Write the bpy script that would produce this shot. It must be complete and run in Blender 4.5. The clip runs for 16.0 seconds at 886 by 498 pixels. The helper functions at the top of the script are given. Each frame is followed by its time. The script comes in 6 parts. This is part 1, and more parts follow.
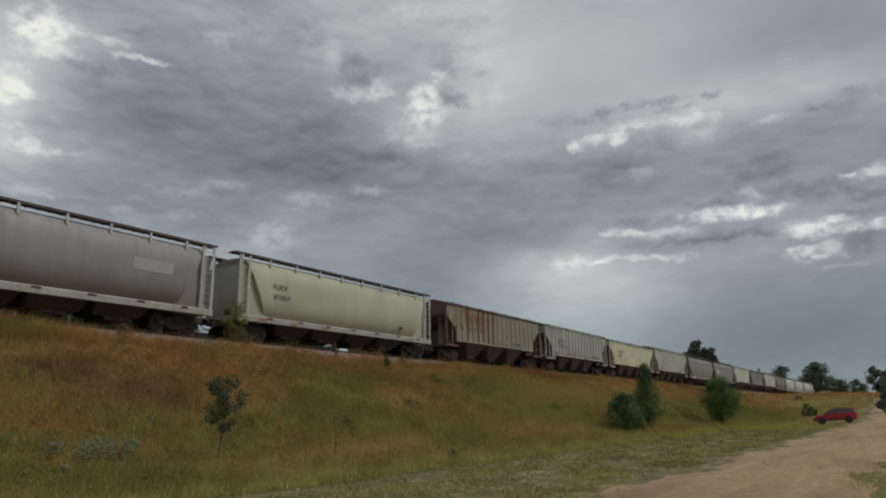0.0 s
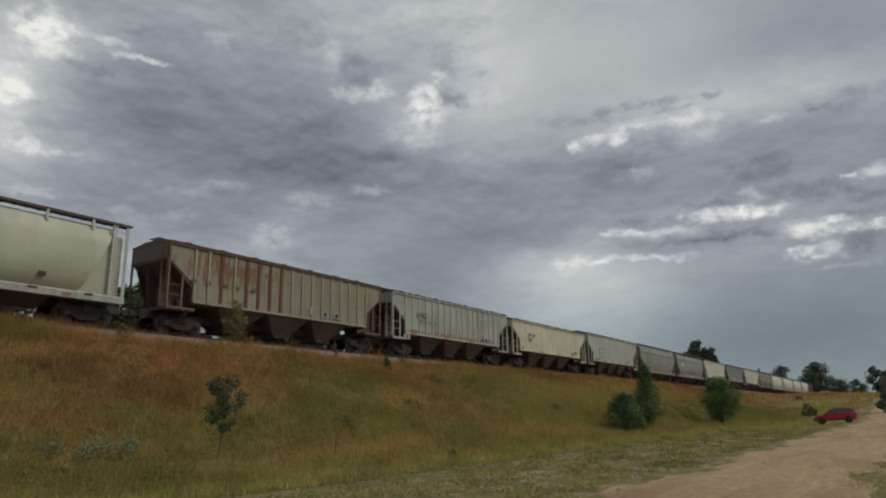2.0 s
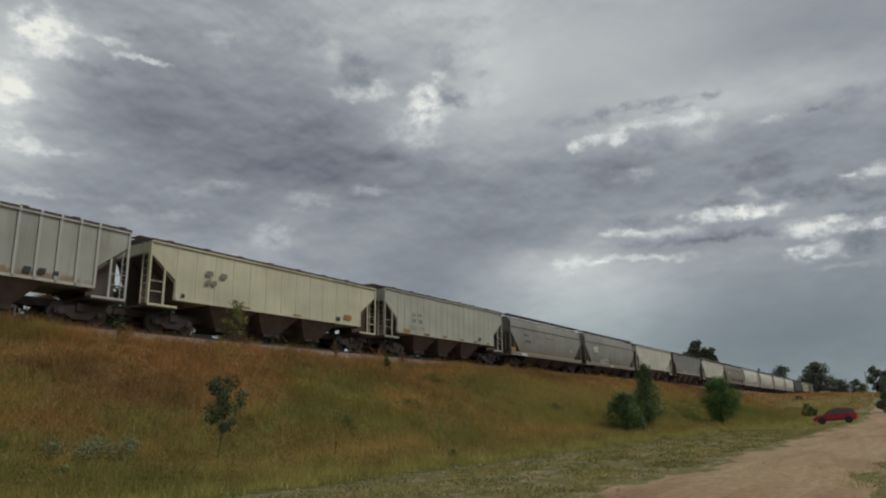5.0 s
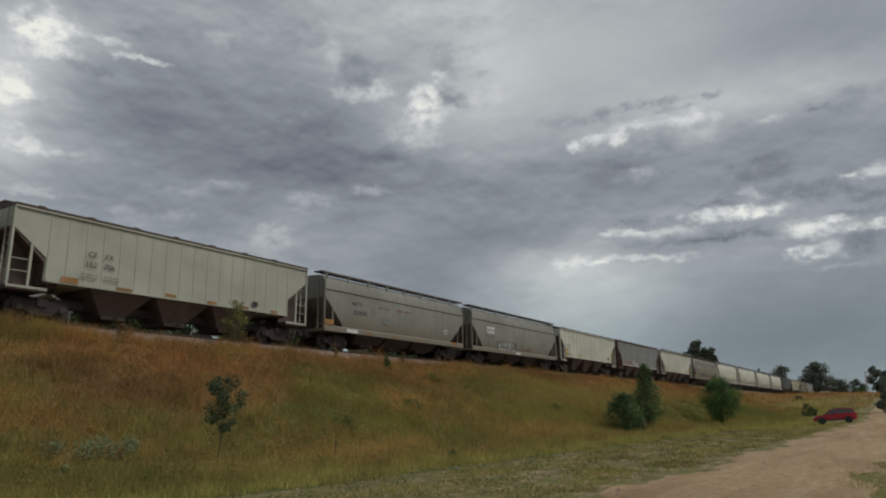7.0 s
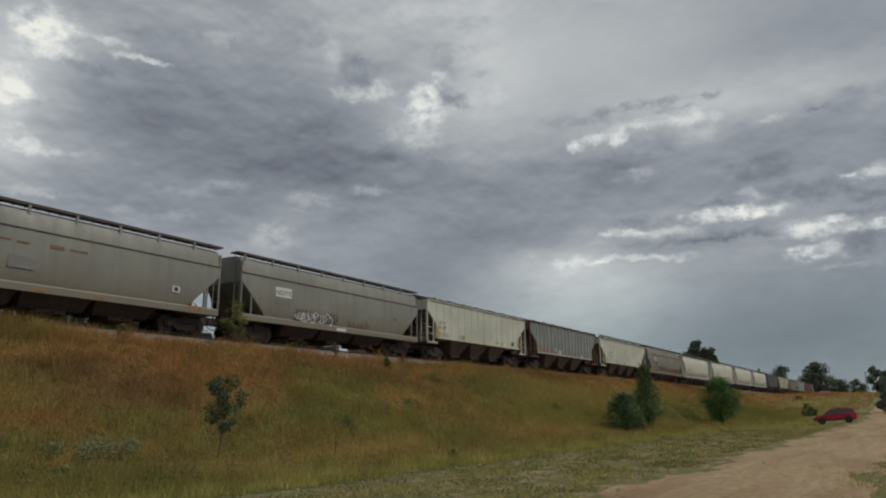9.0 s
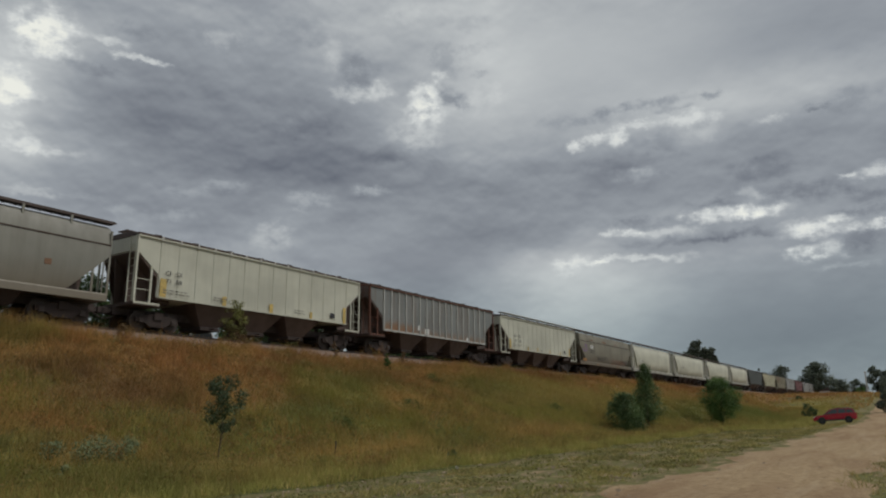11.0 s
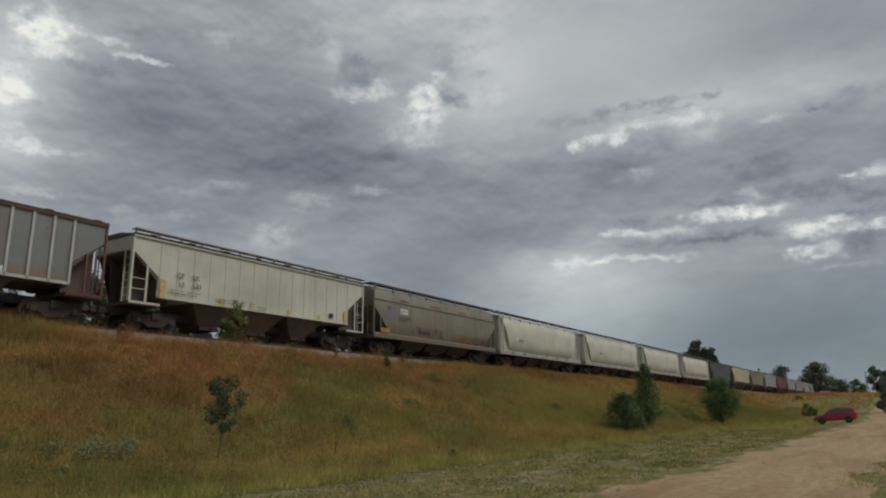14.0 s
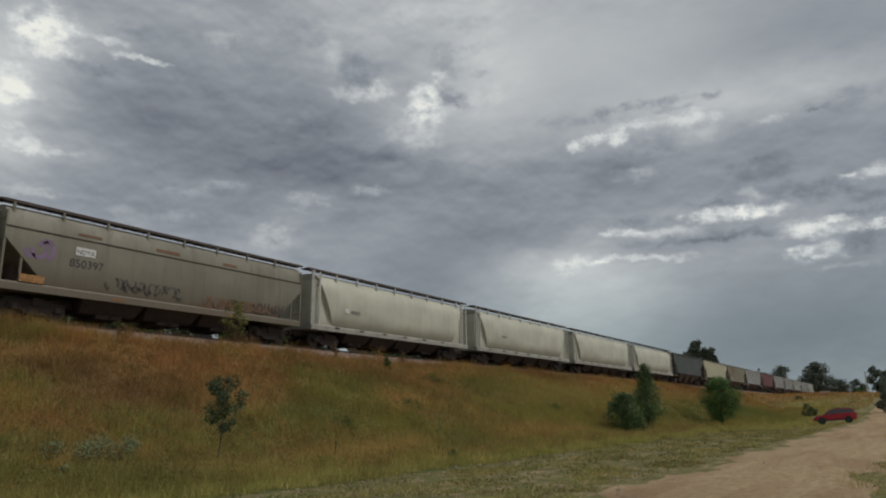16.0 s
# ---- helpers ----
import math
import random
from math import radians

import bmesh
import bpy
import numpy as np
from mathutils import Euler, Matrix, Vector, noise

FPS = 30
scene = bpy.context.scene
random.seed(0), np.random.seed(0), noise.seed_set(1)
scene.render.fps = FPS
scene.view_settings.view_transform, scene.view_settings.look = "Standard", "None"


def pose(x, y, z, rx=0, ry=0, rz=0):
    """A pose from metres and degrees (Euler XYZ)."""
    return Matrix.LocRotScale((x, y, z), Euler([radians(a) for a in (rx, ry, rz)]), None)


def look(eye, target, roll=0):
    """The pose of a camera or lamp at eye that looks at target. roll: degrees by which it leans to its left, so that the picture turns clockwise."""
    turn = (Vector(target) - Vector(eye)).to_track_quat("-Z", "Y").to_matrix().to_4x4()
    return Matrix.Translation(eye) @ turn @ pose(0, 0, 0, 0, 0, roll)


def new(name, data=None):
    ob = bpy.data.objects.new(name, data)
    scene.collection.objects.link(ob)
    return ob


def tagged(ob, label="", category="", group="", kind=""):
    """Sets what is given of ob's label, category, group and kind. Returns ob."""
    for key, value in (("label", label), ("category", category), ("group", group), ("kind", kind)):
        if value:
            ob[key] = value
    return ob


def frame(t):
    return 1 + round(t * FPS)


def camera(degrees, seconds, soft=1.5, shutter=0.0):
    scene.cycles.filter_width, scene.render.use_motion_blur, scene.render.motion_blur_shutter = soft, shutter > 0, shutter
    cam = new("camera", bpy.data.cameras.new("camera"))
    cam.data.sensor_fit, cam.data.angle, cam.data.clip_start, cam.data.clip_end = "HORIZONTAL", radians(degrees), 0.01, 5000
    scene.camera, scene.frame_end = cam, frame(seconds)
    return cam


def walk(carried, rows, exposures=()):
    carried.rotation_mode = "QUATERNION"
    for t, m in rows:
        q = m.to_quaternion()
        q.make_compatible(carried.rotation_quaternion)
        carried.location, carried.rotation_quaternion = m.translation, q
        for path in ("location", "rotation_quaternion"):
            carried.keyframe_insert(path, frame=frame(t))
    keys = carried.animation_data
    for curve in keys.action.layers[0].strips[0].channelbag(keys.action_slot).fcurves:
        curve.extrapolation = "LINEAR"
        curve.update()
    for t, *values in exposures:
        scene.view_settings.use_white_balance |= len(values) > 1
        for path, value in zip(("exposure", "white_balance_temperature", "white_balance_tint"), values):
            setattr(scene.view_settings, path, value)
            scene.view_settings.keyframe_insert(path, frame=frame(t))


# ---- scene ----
# The camera stands still on a gravel road, tilted up at the sky, with a slight roll.
EYE = Vector((0.0, 0.0, 1.65))
HEADING, TILT, ROLL = 33.24, 13.2, -0.63
cam = camera(65.0, 16.0, soft=2.1)
aim = EYE + Vector((math.cos(radians(HEADING)) * math.cos(radians(TILT)), math.sin(radians(HEADING)) * math.cos(radians(TILT)), math.sin(radians(TILT))))
stand = look(EYE, aim, ROLL)
walk(cam, [(0.0, stand), (16.0, stand)])

# ---- world: broken storm clouds over a thin blue sky ----
SUN_AZ, SUN_EL = -60.0, 52.0
BANKS = (  # azimuth, elevation, spreads, tone
    (67.3, 26.2, 5.2, 2.6, +0.08),
    (68.4, 21.4, 3.2, 3.4, +0.27),
    (54.7, 22.1, 9.2, 4.7, -0.13),
    (44.1, 20.9, 9.2, 3.0, -0.13),
    (32.4, 18.8, 8.6, 2.6, -0.10),
    (48.3, 28.4, 7.8, 2.6, -0.02),
    (37.4, 32.1, 7.1, 1.7, +0.07),
    (29.2, 28.2, 3.4, 4.7, +0.12),
    (22.1, 28.6, 8.3, 4.7, +0.10),
    (7.5, 23.1, 7.9, 1.5, +0.15),
    (11.2, 28.3, 8.3, 2.6, +0.02),
    (0.2, 26.7, 7.2, 3.0, -0.08),
    (18.1, 17.6, 11.7, 2.6, -0.08),
    (26.3, 14.0, 6.6, 1.3, -0.09),
    (7.6, 18.7, 8.1, 1.9, -0.04),
    (0.5, 19.5, 5.0, 2.1, -0.05),
    (4.0, 13.0, 6.1, 2.1, +0.04),
    (1.1, 15.4, 3.6, 1.7, -0.05),
)
VEILS = (  # azimuth, elevation, spreads, tone
    (20.6, 10.0, 5.2, 2.8, +0.16),
    (25.0, 11.4, 3.5, 1.3, +0.07),
    (14.1, 12.8, 6.1, 0.9, -0.06),
    (3.4, 6.4, 8.6, 4.7, -0.14),
    (11.5, 4.3, 8.6, 2.8, -0.085),
    (43.9, 13.6, 6.6, 2.1, -0.04),
    (47.6, 14.4, 3.1, 1.7, +0.03),
    (34.4, 10.5, 4.8, 2.6, -0.13),
    (57.6, 15.4, 8.4, 1.3, -0.07),
    (35.8, 22.5, 3.7, 2.1, +0.09),
    (28.9, 21.7, 3.7, 1.7, +0.07),
    (41.4, 30.2, 4.0, 2.6, +0.04),
    (49.3, 21.4, 4.1, 2.1, +0.02),
    (14.2, 20.5, 5.0, 1.7, +0.00),
)
LIT_WEST = (  # azimuth, elevation, spreads, tone
    (65.3, 26.7, 1.6, 1.43, +0.38),
    (67.0, 27.1, 1.1, 0.73, +0.19),
    (61.0, 27.2, 1.1, 0.27, +0.21),
    (58.6, 26.4, 1.9, 0.24, +0.30),
    (56.8, 26.5, 0.7, 0.16, +0.15),
    (67.3, 22.8, 1.0, 1.32, +0.30),
    (66.0, 22.3, 0.9, 0.46, +0.15),
    (65.8, 18.9, 1.6, 0.43, +0.22),
    (66.6, 19.8, 0.7, 0.39, +0.15),
    (63.9, 18.6, 1.5, 0.24, +0.10),
    (42.9, 28.7, 0.7, 1.28, +0.12),
    (52.5, 28.8, 1.6, 0.53, +0.11),
    (65.4, 15.8, 1.4, 0.24, +0.10),
    (62.7, 15.8, 1.7, 0.24, +0.07),
    (36.3, 31.9, 2.1, 0.83, +0.06),
)
LIT_GAP = (  # azimuth, elevation, spreads, tone
    (40.3, 25.7, 2.1, 0.48, +0.22),
    (38.6, 26.5, 0.8, 0.44, +0.20),
    (35.2, 25.1, 1.0, 1.07, +0.35),
    (33.9, 25.5, 0.6, 0.98, +0.28),
    (33.5, 27.2, 0.6, 0.31, +0.22),
    (35.4, 22.5, 1.7, 1.09, +0.16),
    (34.1, 24.2, 1.5, 0.58, +0.15),
    (54.5, 17.0, 1.3, 0.39, +0.09),
    (51.3, 17.7, 1.5, 0.35, +0.12),
    (55.0, 15.3, 1.5, 0.39, +0.10),
    (58.9, 15.2, 1.2, 0.38, +0.09),
    (44.5, 17.0, 1.6, 0.68, +0.14),
    (39.4, 18.0, 1.3, 0.41, +0.18),
    (47.5, 14.1, 1.3, 0.90, +0.14),
    (29.3, 25.3, 1.3, 0.98, +0.07),
)
LIT_SHELF = (  # azimuth, elevation, spreads, tone
    (21.6, 21.2, 0.6, 0.36, +0.30),
    (20.1, 21.5, 1.0, 0.35, +0.28),
    (18.2, 21.5, 0.7, 0.57, +0.34),
    (16.5, 22.2, 1.1, 0.22, +0.19),
    (12.5, 22.2, 2.2, 0.38, +0.21),
    (11.9, 20.9, 1.5, 0.77, +0.10),
    (6.1, 21.1, 1.2, 0.24, +0.16),
    (1.8, 16.5, 0.6, 0.16, +0.25),
    (-0.0, 16.2, 1.3, 0.43, +0.30),
    (16.7, 18.3, 1.4, 0.40, +0.14),
    (8.6, 15.9, 0.7, 0.46, +0.16),
    (7.5, 15.7, 0.6, 0.21, +0.12),
)
LIT_BREAKS = (  # azimuth, elevation, spreads, tone
    (10.1, 14.7, 2.4, 0.47, +0.36),
    (7.6, 14.6, 1.5, 0.46, +0.28),
    (13.0, 14.6, 0.8, 0.31, +0.25),
    (4.7, 12.8, 1.4, 0.53, +0.41),
    (2.8, 13.3, 0.9, 0.28, +0.35),
    (0.7, 12.6, 1.6, 0.24, +0.35),
    (3.4, 11.2, 0.9, 0.52, +0.28),
    (5.3, 11.1, 1.0, 0.37, +0.39),
    (14.6, 13.7, 2.1, 0.31, +0.19),
    (17.9, 13.8, 0.9, 0.27, +0.31),
    (19.7, 14.0, 0.5, 0.23, +0.25),
    (18.5, 11.8, 3.1, 0.18, +0.20),
    (14.6, 11.7, 1.7, 0.18, +0.12),
    (21.7, 11.8, 1.8, 0.32, +0.14),
    (23.1, 11.3, 0.8, 0.46, +0.12),
    (2.6, 9.9, 1.4, 0.20, +0.10),
)
SCUD_SHELF = (  # azimuth, elevation, spreads, tone
    (15.3, 23.7, 2.7, 0.34, -0.14),
    (18.5, 23.7, 1.4, 0.26, -0.09),
    (13.5, 23.0, 1.2, 0.25, -0.12),
    (10.5, 23.6, 0.6, 0.33, -0.17),
    (20.5, 23.1, 3.3, 0.35, -0.08),
    (3.3, 21.5, 0.7, 0.16, -0.15),
    (1.0, 21.6, 1.4, 0.66, -0.08),
    (14.3, 20.7, 2.0, 0.95, -0.08),
    (18.4, 19.4, 2.8, 0.49, -0.07),
    (4.8, 15.6, 2.6, 0.61, -0.11),
    (7.3, 17.6, 2.4, 0.75, -0.08),
    (0.5, 14.7, 1.4, 0.55, -0.11),
    (1.0, 13.6, 1.7, 0.35, -0.13),
    (10.8, 15.5, 1.7, 0.39, -0.11),
    (9.4, 13.0, 2.3, 0.38, -0.13),
    (3.4, 13.3, 0.3, 0.20, -0.22),
    (17.0, 14.6, 2.2, 0.36, -0.11),
    (14.1, 12.8, 3.4, 0.26, -0.09),
    (1.5, 11.6, 1.4, 0.63, -0.11),
)
SCUD_WEST = (  # azimuth, elevation, spreads, tone
    (32.3, 25.4, 1.2, 0.67, -0.18),
    (31.2, 24.7, 0.6, 0.27, -0.14),
    (32.7, 28.3, 1.3, 1.04, -0.11),
    (29.7, 27.3, 0.7, 0.22, -0.09),
    (30.2, 29.2, 1.5, 0.34, -0.08),
    (30.6, 31.2, 2.6, 0.46, -0.06),
    (40.9, 27.3, 1.5, 1.22, -0.11),
    (44.4, 30.0, 3.0, 1.01, -0.05),
    (58.8, 28.3, 1.7, 0.51, -0.07),
    (62.6, 25.1, 2.3, 0.35, -0.08),
    (66.7, 24.6, 2.1, 0.30, -0.09),
    (45.1, 22.8, 2.9, 0.89, -0.05),
    (36.3, 20.7, 2.9, 0.73, -0.06),
)
SMOOTH = (  # azimuth, elevation, spreads, tone
    (10.4, 27.4, 15.9, 4.1, +0.85),
    (9.3, 6.3, 14.2, 4.1, +0.90),
    (34.4, 11.9, 7.0, 2.6, +0.60),
    (22.2, 27.3, 5.3, 3.9, +0.60),
)

world = bpy.data.worlds.new("stormy_sky")
scene.world = world
world.use_nodes = True
wn = world.node_tree.nodes
wl = world.node_tree.links
wn.clear()


def wmath(op, a, b=None, c=None):
    n = wn.new("ShaderNodeMath")
    n.operation = op
    for i, v in enumerate((a, b, c)):
        if v is None:
            continue
        if isinstance(v, (int, float)):
            n.inputs[i].default_value = v
        else:
            wl.new(v, n.inputs[i])
    return n.outputs[0]


def wnoise(vec, scale, detail, rough, stretch=(1, 1, 1), offset=(0, 0, 0)):
    mp = wn.new("ShaderNodeMapping")
    mp.inputs["Scale"].default_value = stretch
    mp.inputs["Location"].default_value = offset
    wl.new(vec, mp.inputs["Vector"])
    n = wn.new("ShaderNodeTexNoise")
    n.inputs["Scale"].default_value = scale
    n.inputs["Detail"].default_value = detail
    n.inputs["Roughness"].default_value = rough
    wl.new(mp.outputs[0], n.inputs["Vector"])
    return n


def build_sky():
    tc = wn.new("ShaderNodeTexCoord")
    sep = wn.new("ShaderNodeSeparateXYZ")
    wl.new(tc.outputs["Generated"], sep.inputs[0])
    az = wmath("MULTIPLY", wmath("ARCTAN2", sep.outputs[1], sep.outputs[0]), 180 / math.pi)
    el = wmath("MULTIPLY", wmath("ARCSINE", sep.outputs[2]), 180 / math.pi)
    flat = wn.new("ShaderNodeCombineXYZ")
    wl.new(az, flat.inputs[0])
    wl.new(el, flat.inputs[1])
    # ragged edges: the place is pushed about by noise
    def pushed(scale, detail, rough, far, offset):
        w = wnoise(flat.outputs[0], scale, detail, rough, (0.8, 1.2, 1), offset)
        n = wn.new("ShaderNodeVectorMath")
        n.operation = "MULTIPLY_ADD"
        wl.new(w.outputs["Color"], n.inputs[0])
        n.inputs[1].default_value = (far[0], far[1], 0)
        n.inputs[2].default_value = (-far[0] / 2, -far[1] / 2, 0)
        m = wn.new("ShaderNodeVectorMath")
        m.operation = "ADD"
        wl.new(flat.outputs[0], m.inputs[0])
        wl.new(n.outputs[0], m.inputs[1])
        return m.outputs[0]

    def spot(place, a, e, sa, se):
        d = wn.new("ShaderNodeVectorMath")
        d.operation = "SUBTRACT"
        wl.new(place, d.inputs[0])
        d.inputs[1].default_value = (a, e, 0)
        s = wn.new("ShaderNodeVectorMath")
        s.operation = "MULTIPLY"
        wl.new(d.outputs[0], s.inputs[0])
        s.inputs[1].default_value = (1 / sa, 1 / se, 0)
        q = wn.new("ShaderNodeVectorMath")
        q.operation = "DOT_PRODUCT"
        wl.new(s.outputs[0], q.inputs[0])
        wl.new(s.outputs[0], q.inputs[1])
        return wmath("POWER", math.exp(-0.6), q.outputs["Value"])

    loose = pushed(0.30, 4, 0.45, (3.6, 2.4), (0, 0, 0))
    tight = pushed(0.70, 7, 0.62, (2.4, 1.7), (5.0, 3.0, 0))
    total = 0.375
    for a, e, sa, se, tone in BANKS + VEILS:
        total = wmath("MULTIPLY_ADD", spot(loose, a, e, sa, se), tone, total)
    # torn cloud: spots with broken, fairly crisp rims
    tear = wnoise(flat.outputs[0], 0.95, 8, 0.58, (0.85, 1.15, 1), (2.0, 8.0, 0)).outputs["Fac"]
    tear = wmath("MAXIMUM", wmath("MULTIPLY_ADD", tear, 2.8, -0.45), 0.0)
    for a, e, sa, se, tone in LIT_WEST + LIT_GAP + LIT_SHELF + LIT_BREAKS + SCUD_SHELF + SCUD_WEST:
        k = wn.new("ShaderNodeMapRange")
        k.interpolation_type = "SMOOTHSTEP"
        wl.new(wmath("MULTIPLY", spot(tight, a, e, sa * 1.15, se * 1.15), tear), k.inputs["Value"])
        k.inputs["From Min"].default_value = 0.16
        k.inputs["From Max"].default_value = 1.15
        total = wmath("MULTIPLY_ADD", k.outputs[0], tone, total)
    # billows everywhere but in the smooth veils
    rough_amount = 1.0
    for a, e, sa, se, tone in SMOOTH:
        rough_amount = wmath("MULTIPLY", wmath("SUBTRACT", 1.0, wmath("MULTIPLY", spot(flat.outputs[0], a, e, sa, se), tone)), rough_amount)
    billow = wnoise(flat.outputs[0], 0.17, 3, 0.45, (0.8, 1.35, 1), (3.1, 7.7, 0))
    billow = wmath("MULTIPLY", wmath("SUBTRACT", billow.outputs["Fac"], 0.5), 0.20)
    total = wmath("MULTIPLY_ADD", billow, rough_amount, total)
    # puffs: tops catch the light, bellies stay dark
    for scale, detail, rise, amount, where in ((0.28, 3, 0.8, 0.17, 3.0), (0.75, 2, 0.35, 0.11, 11.0)):
        low = wnoise(flat.outputs[0], scale, detail, 0.5, (0.75, 1.35, 1), (where, where * 0.6, 0)).outputs["Fac"]
        high = wnoise(flat.outputs[0], scale, detail, 0.5, (0.75, 1.35, 1), (where, where * 0.6 + rise * 1.35, 0)).outputs["Fac"]
        total = wmath("MULTIPLY_ADD", wmath("MULTIPLY", wmath("SUBTRACT", low, high), amount), rough_amount, total)
    total = wmath("MINIMUM", wmath("MAXIMUM", total, 0.10), 0.88)
    tint = wn.new("ShaderNodeValToRGB")
    tint.color_ramp.elements[0].position = 0.08
    tint.color_ramp.elements[0].color = (0.105, 0.117, 0.147, 1)
    tint.color_ramp.elements[1].position = 0.88
    tint.color_ramp.elements[1].color = (0.86, 0.87, 0.80, 1)
    tint.color_ramp.elements.new(0.66).color = (0.635, 0.66, 0.655, 1)
    m = tint.color_ramp.elements.new(0.34)
    m.color = (0.306, 0.331, 0.360, 1)
    wl.new(total, tint.inputs[0])
    low = wn.new("ShaderNodeMapRange")
    wl.new(el, low.inputs["Value"])
    low.inputs["From Min"].default_value = 12.0
    low.inputs["From Max"].default_value = 4.0
    veil = wn.new("ShaderNodeMix")
    veil.data_type = "RGBA"
    veil.blend_type = "MULTIPLY"
    wl.new(low.outputs[0], veil.inputs[0])
    wl.new(tint.outputs[0], veil.inputs[6])
    veil.inputs[7].default_value = (0.95, 1.05, 1.03, 1)
    clear = wn.new("ShaderNodeTexSky")
    clear.sky_type = "NISHITA"
    clear.sun_disc = False
    clear.sun_elevation = radians(SUN_EL)
    clear.sun_rotation = radians(90 - SUN_AZ)
    b1 = wn.new("ShaderNodeBackground")
    b1.inputs[1].default_value = 1.0
    wl.new(veil.outputs[2], b1.inputs[0])
    b2 = wn.new("ShaderNodeBackground")
    b2.inputs[1].default_value = 0.05
    wl.new(clear.outputs[0], b2.inputs[0])
    mix = wn.new("ShaderNodeMixShader")
    mix.inputs[0].default_value = 0.05
    wl.new(b1.outputs[0], mix.inputs[1])
    wl.new(b2.outputs[0], mix.inputs[2])
    out = wn.new("ShaderNodeOutputWorld")
    wl.new(mix.outputs[0], out.inputs[0])


build_sky()
sun = new("sun", bpy.data.lights.new("sun", "SUN"))
sun.data.energy, sun.data.angle, sun.data.color = 1.5, radians(20), (1.0, 0.95, 0.88)
sun.matrix_world = look((math.cos(radians(SUN_AZ)) * 50, math.sin(radians(SUN_AZ)) * 50, 64), (0, 0, 0))
scene.view_settings.exposure = 0.0


# ---- materials ----
def mat_base(name):
    m = bpy.data.materials.new(name)
    m.use_nodes = True
    nt = m.node_tree
    return m, nt, nt.nodes["Principled BSDF"]


def nd(nt, kind, links=(), **vals):
    n = nt.nodes.new(kind)
    for k, v in vals.items():
        n.inputs[k].default_value = v
    for sock, src in links:
        nt.links.new(src, n.inputs[sock])
    return n


def n_noise(nt, scale, detail=4.0, rough=0.6, stretch=(1, 1, 1), vec=None, offset=0.0):
    if vec is None:
        vec = nd(nt, "ShaderNodeTexCoord").outputs["Object"]
    mp = nd(nt, "ShaderNodeMapping", [("Vector", vec)])
    mp.inputs["Scale"].default_value = stretch
    mp.inputs["Location"].default_value = (offset, offset * 0.7, offset * 1.3)
    n = nd(nt, "ShaderNodeTexNoise", [("Vector", mp.outputs[0])])
    n.inputs["Scale"].default_value = scale
    n.inputs["Detail"].default_value = detail
    n.inputs["Roughness"].default_value = rough
    return n.outputs["Fac"]


def n_ramp(nt, fac, stops):
    r = nd(nt, "ShaderNodeValToRGB", [("Fac", fac)])
    e = r.color_ramp.elements
    e[0].position, e[0].color = stops[0][0], (*stops[0][1], 1)
    e[1].position, e[1].color = stops[-1][0], (*stops[-1][1], 1)
    for p, c in stops[1:-1]:
        x = e.new(p)
        x.color = (*c, 1)
    return r.outputs["Color"]


def n_mix(nt, fac, a, b, mode="MIX"):
    m = nt.nodes.new("ShaderNodeMix")
    m.data_type = "RGBA"
    m.blend_type = mode
    for sock, v in ((m.inputs[0], fac), (m.inputs[6], a), (m.inputs[7], b)):
        if isinstance(v, (int, float)):
            sock.default_value = v
        elif isinstance(v, tuple):
            sock.default_value = (*v, 1)
        else:
            nt.links.new(v, sock)
    return m.outputs[2]


def n_step(nt, fac, lo, hi):
    m = nd(nt, "ShaderNodeMapRange", [("Value", fac)])
    m.inputs["From Min"].default_value = lo
    m.inputs["From Max"].default_value = hi
    return m.outputs[0]


def n_math(nt, op, a, b=0.0):
    m = nt.nodes.new("ShaderNodeMath")
    m.operation = op
    for i, v in enumerate((a, b)):
        if isinstance(v, (int, float)):
            m.inputs[i].default_value = v
        else:
            nt.links.new(v, m.inputs[i])
    return m.outputs[0]


def n_bump(nt, bsdf, height, strength=0.4, dist=0.01):
    b = nd(nt, "ShaderNodeBump", [("Height", height)], Strength=strength, Distance=dist)
    nt.links.new(b.outputs[0], bsdf.inputs["Normal"])


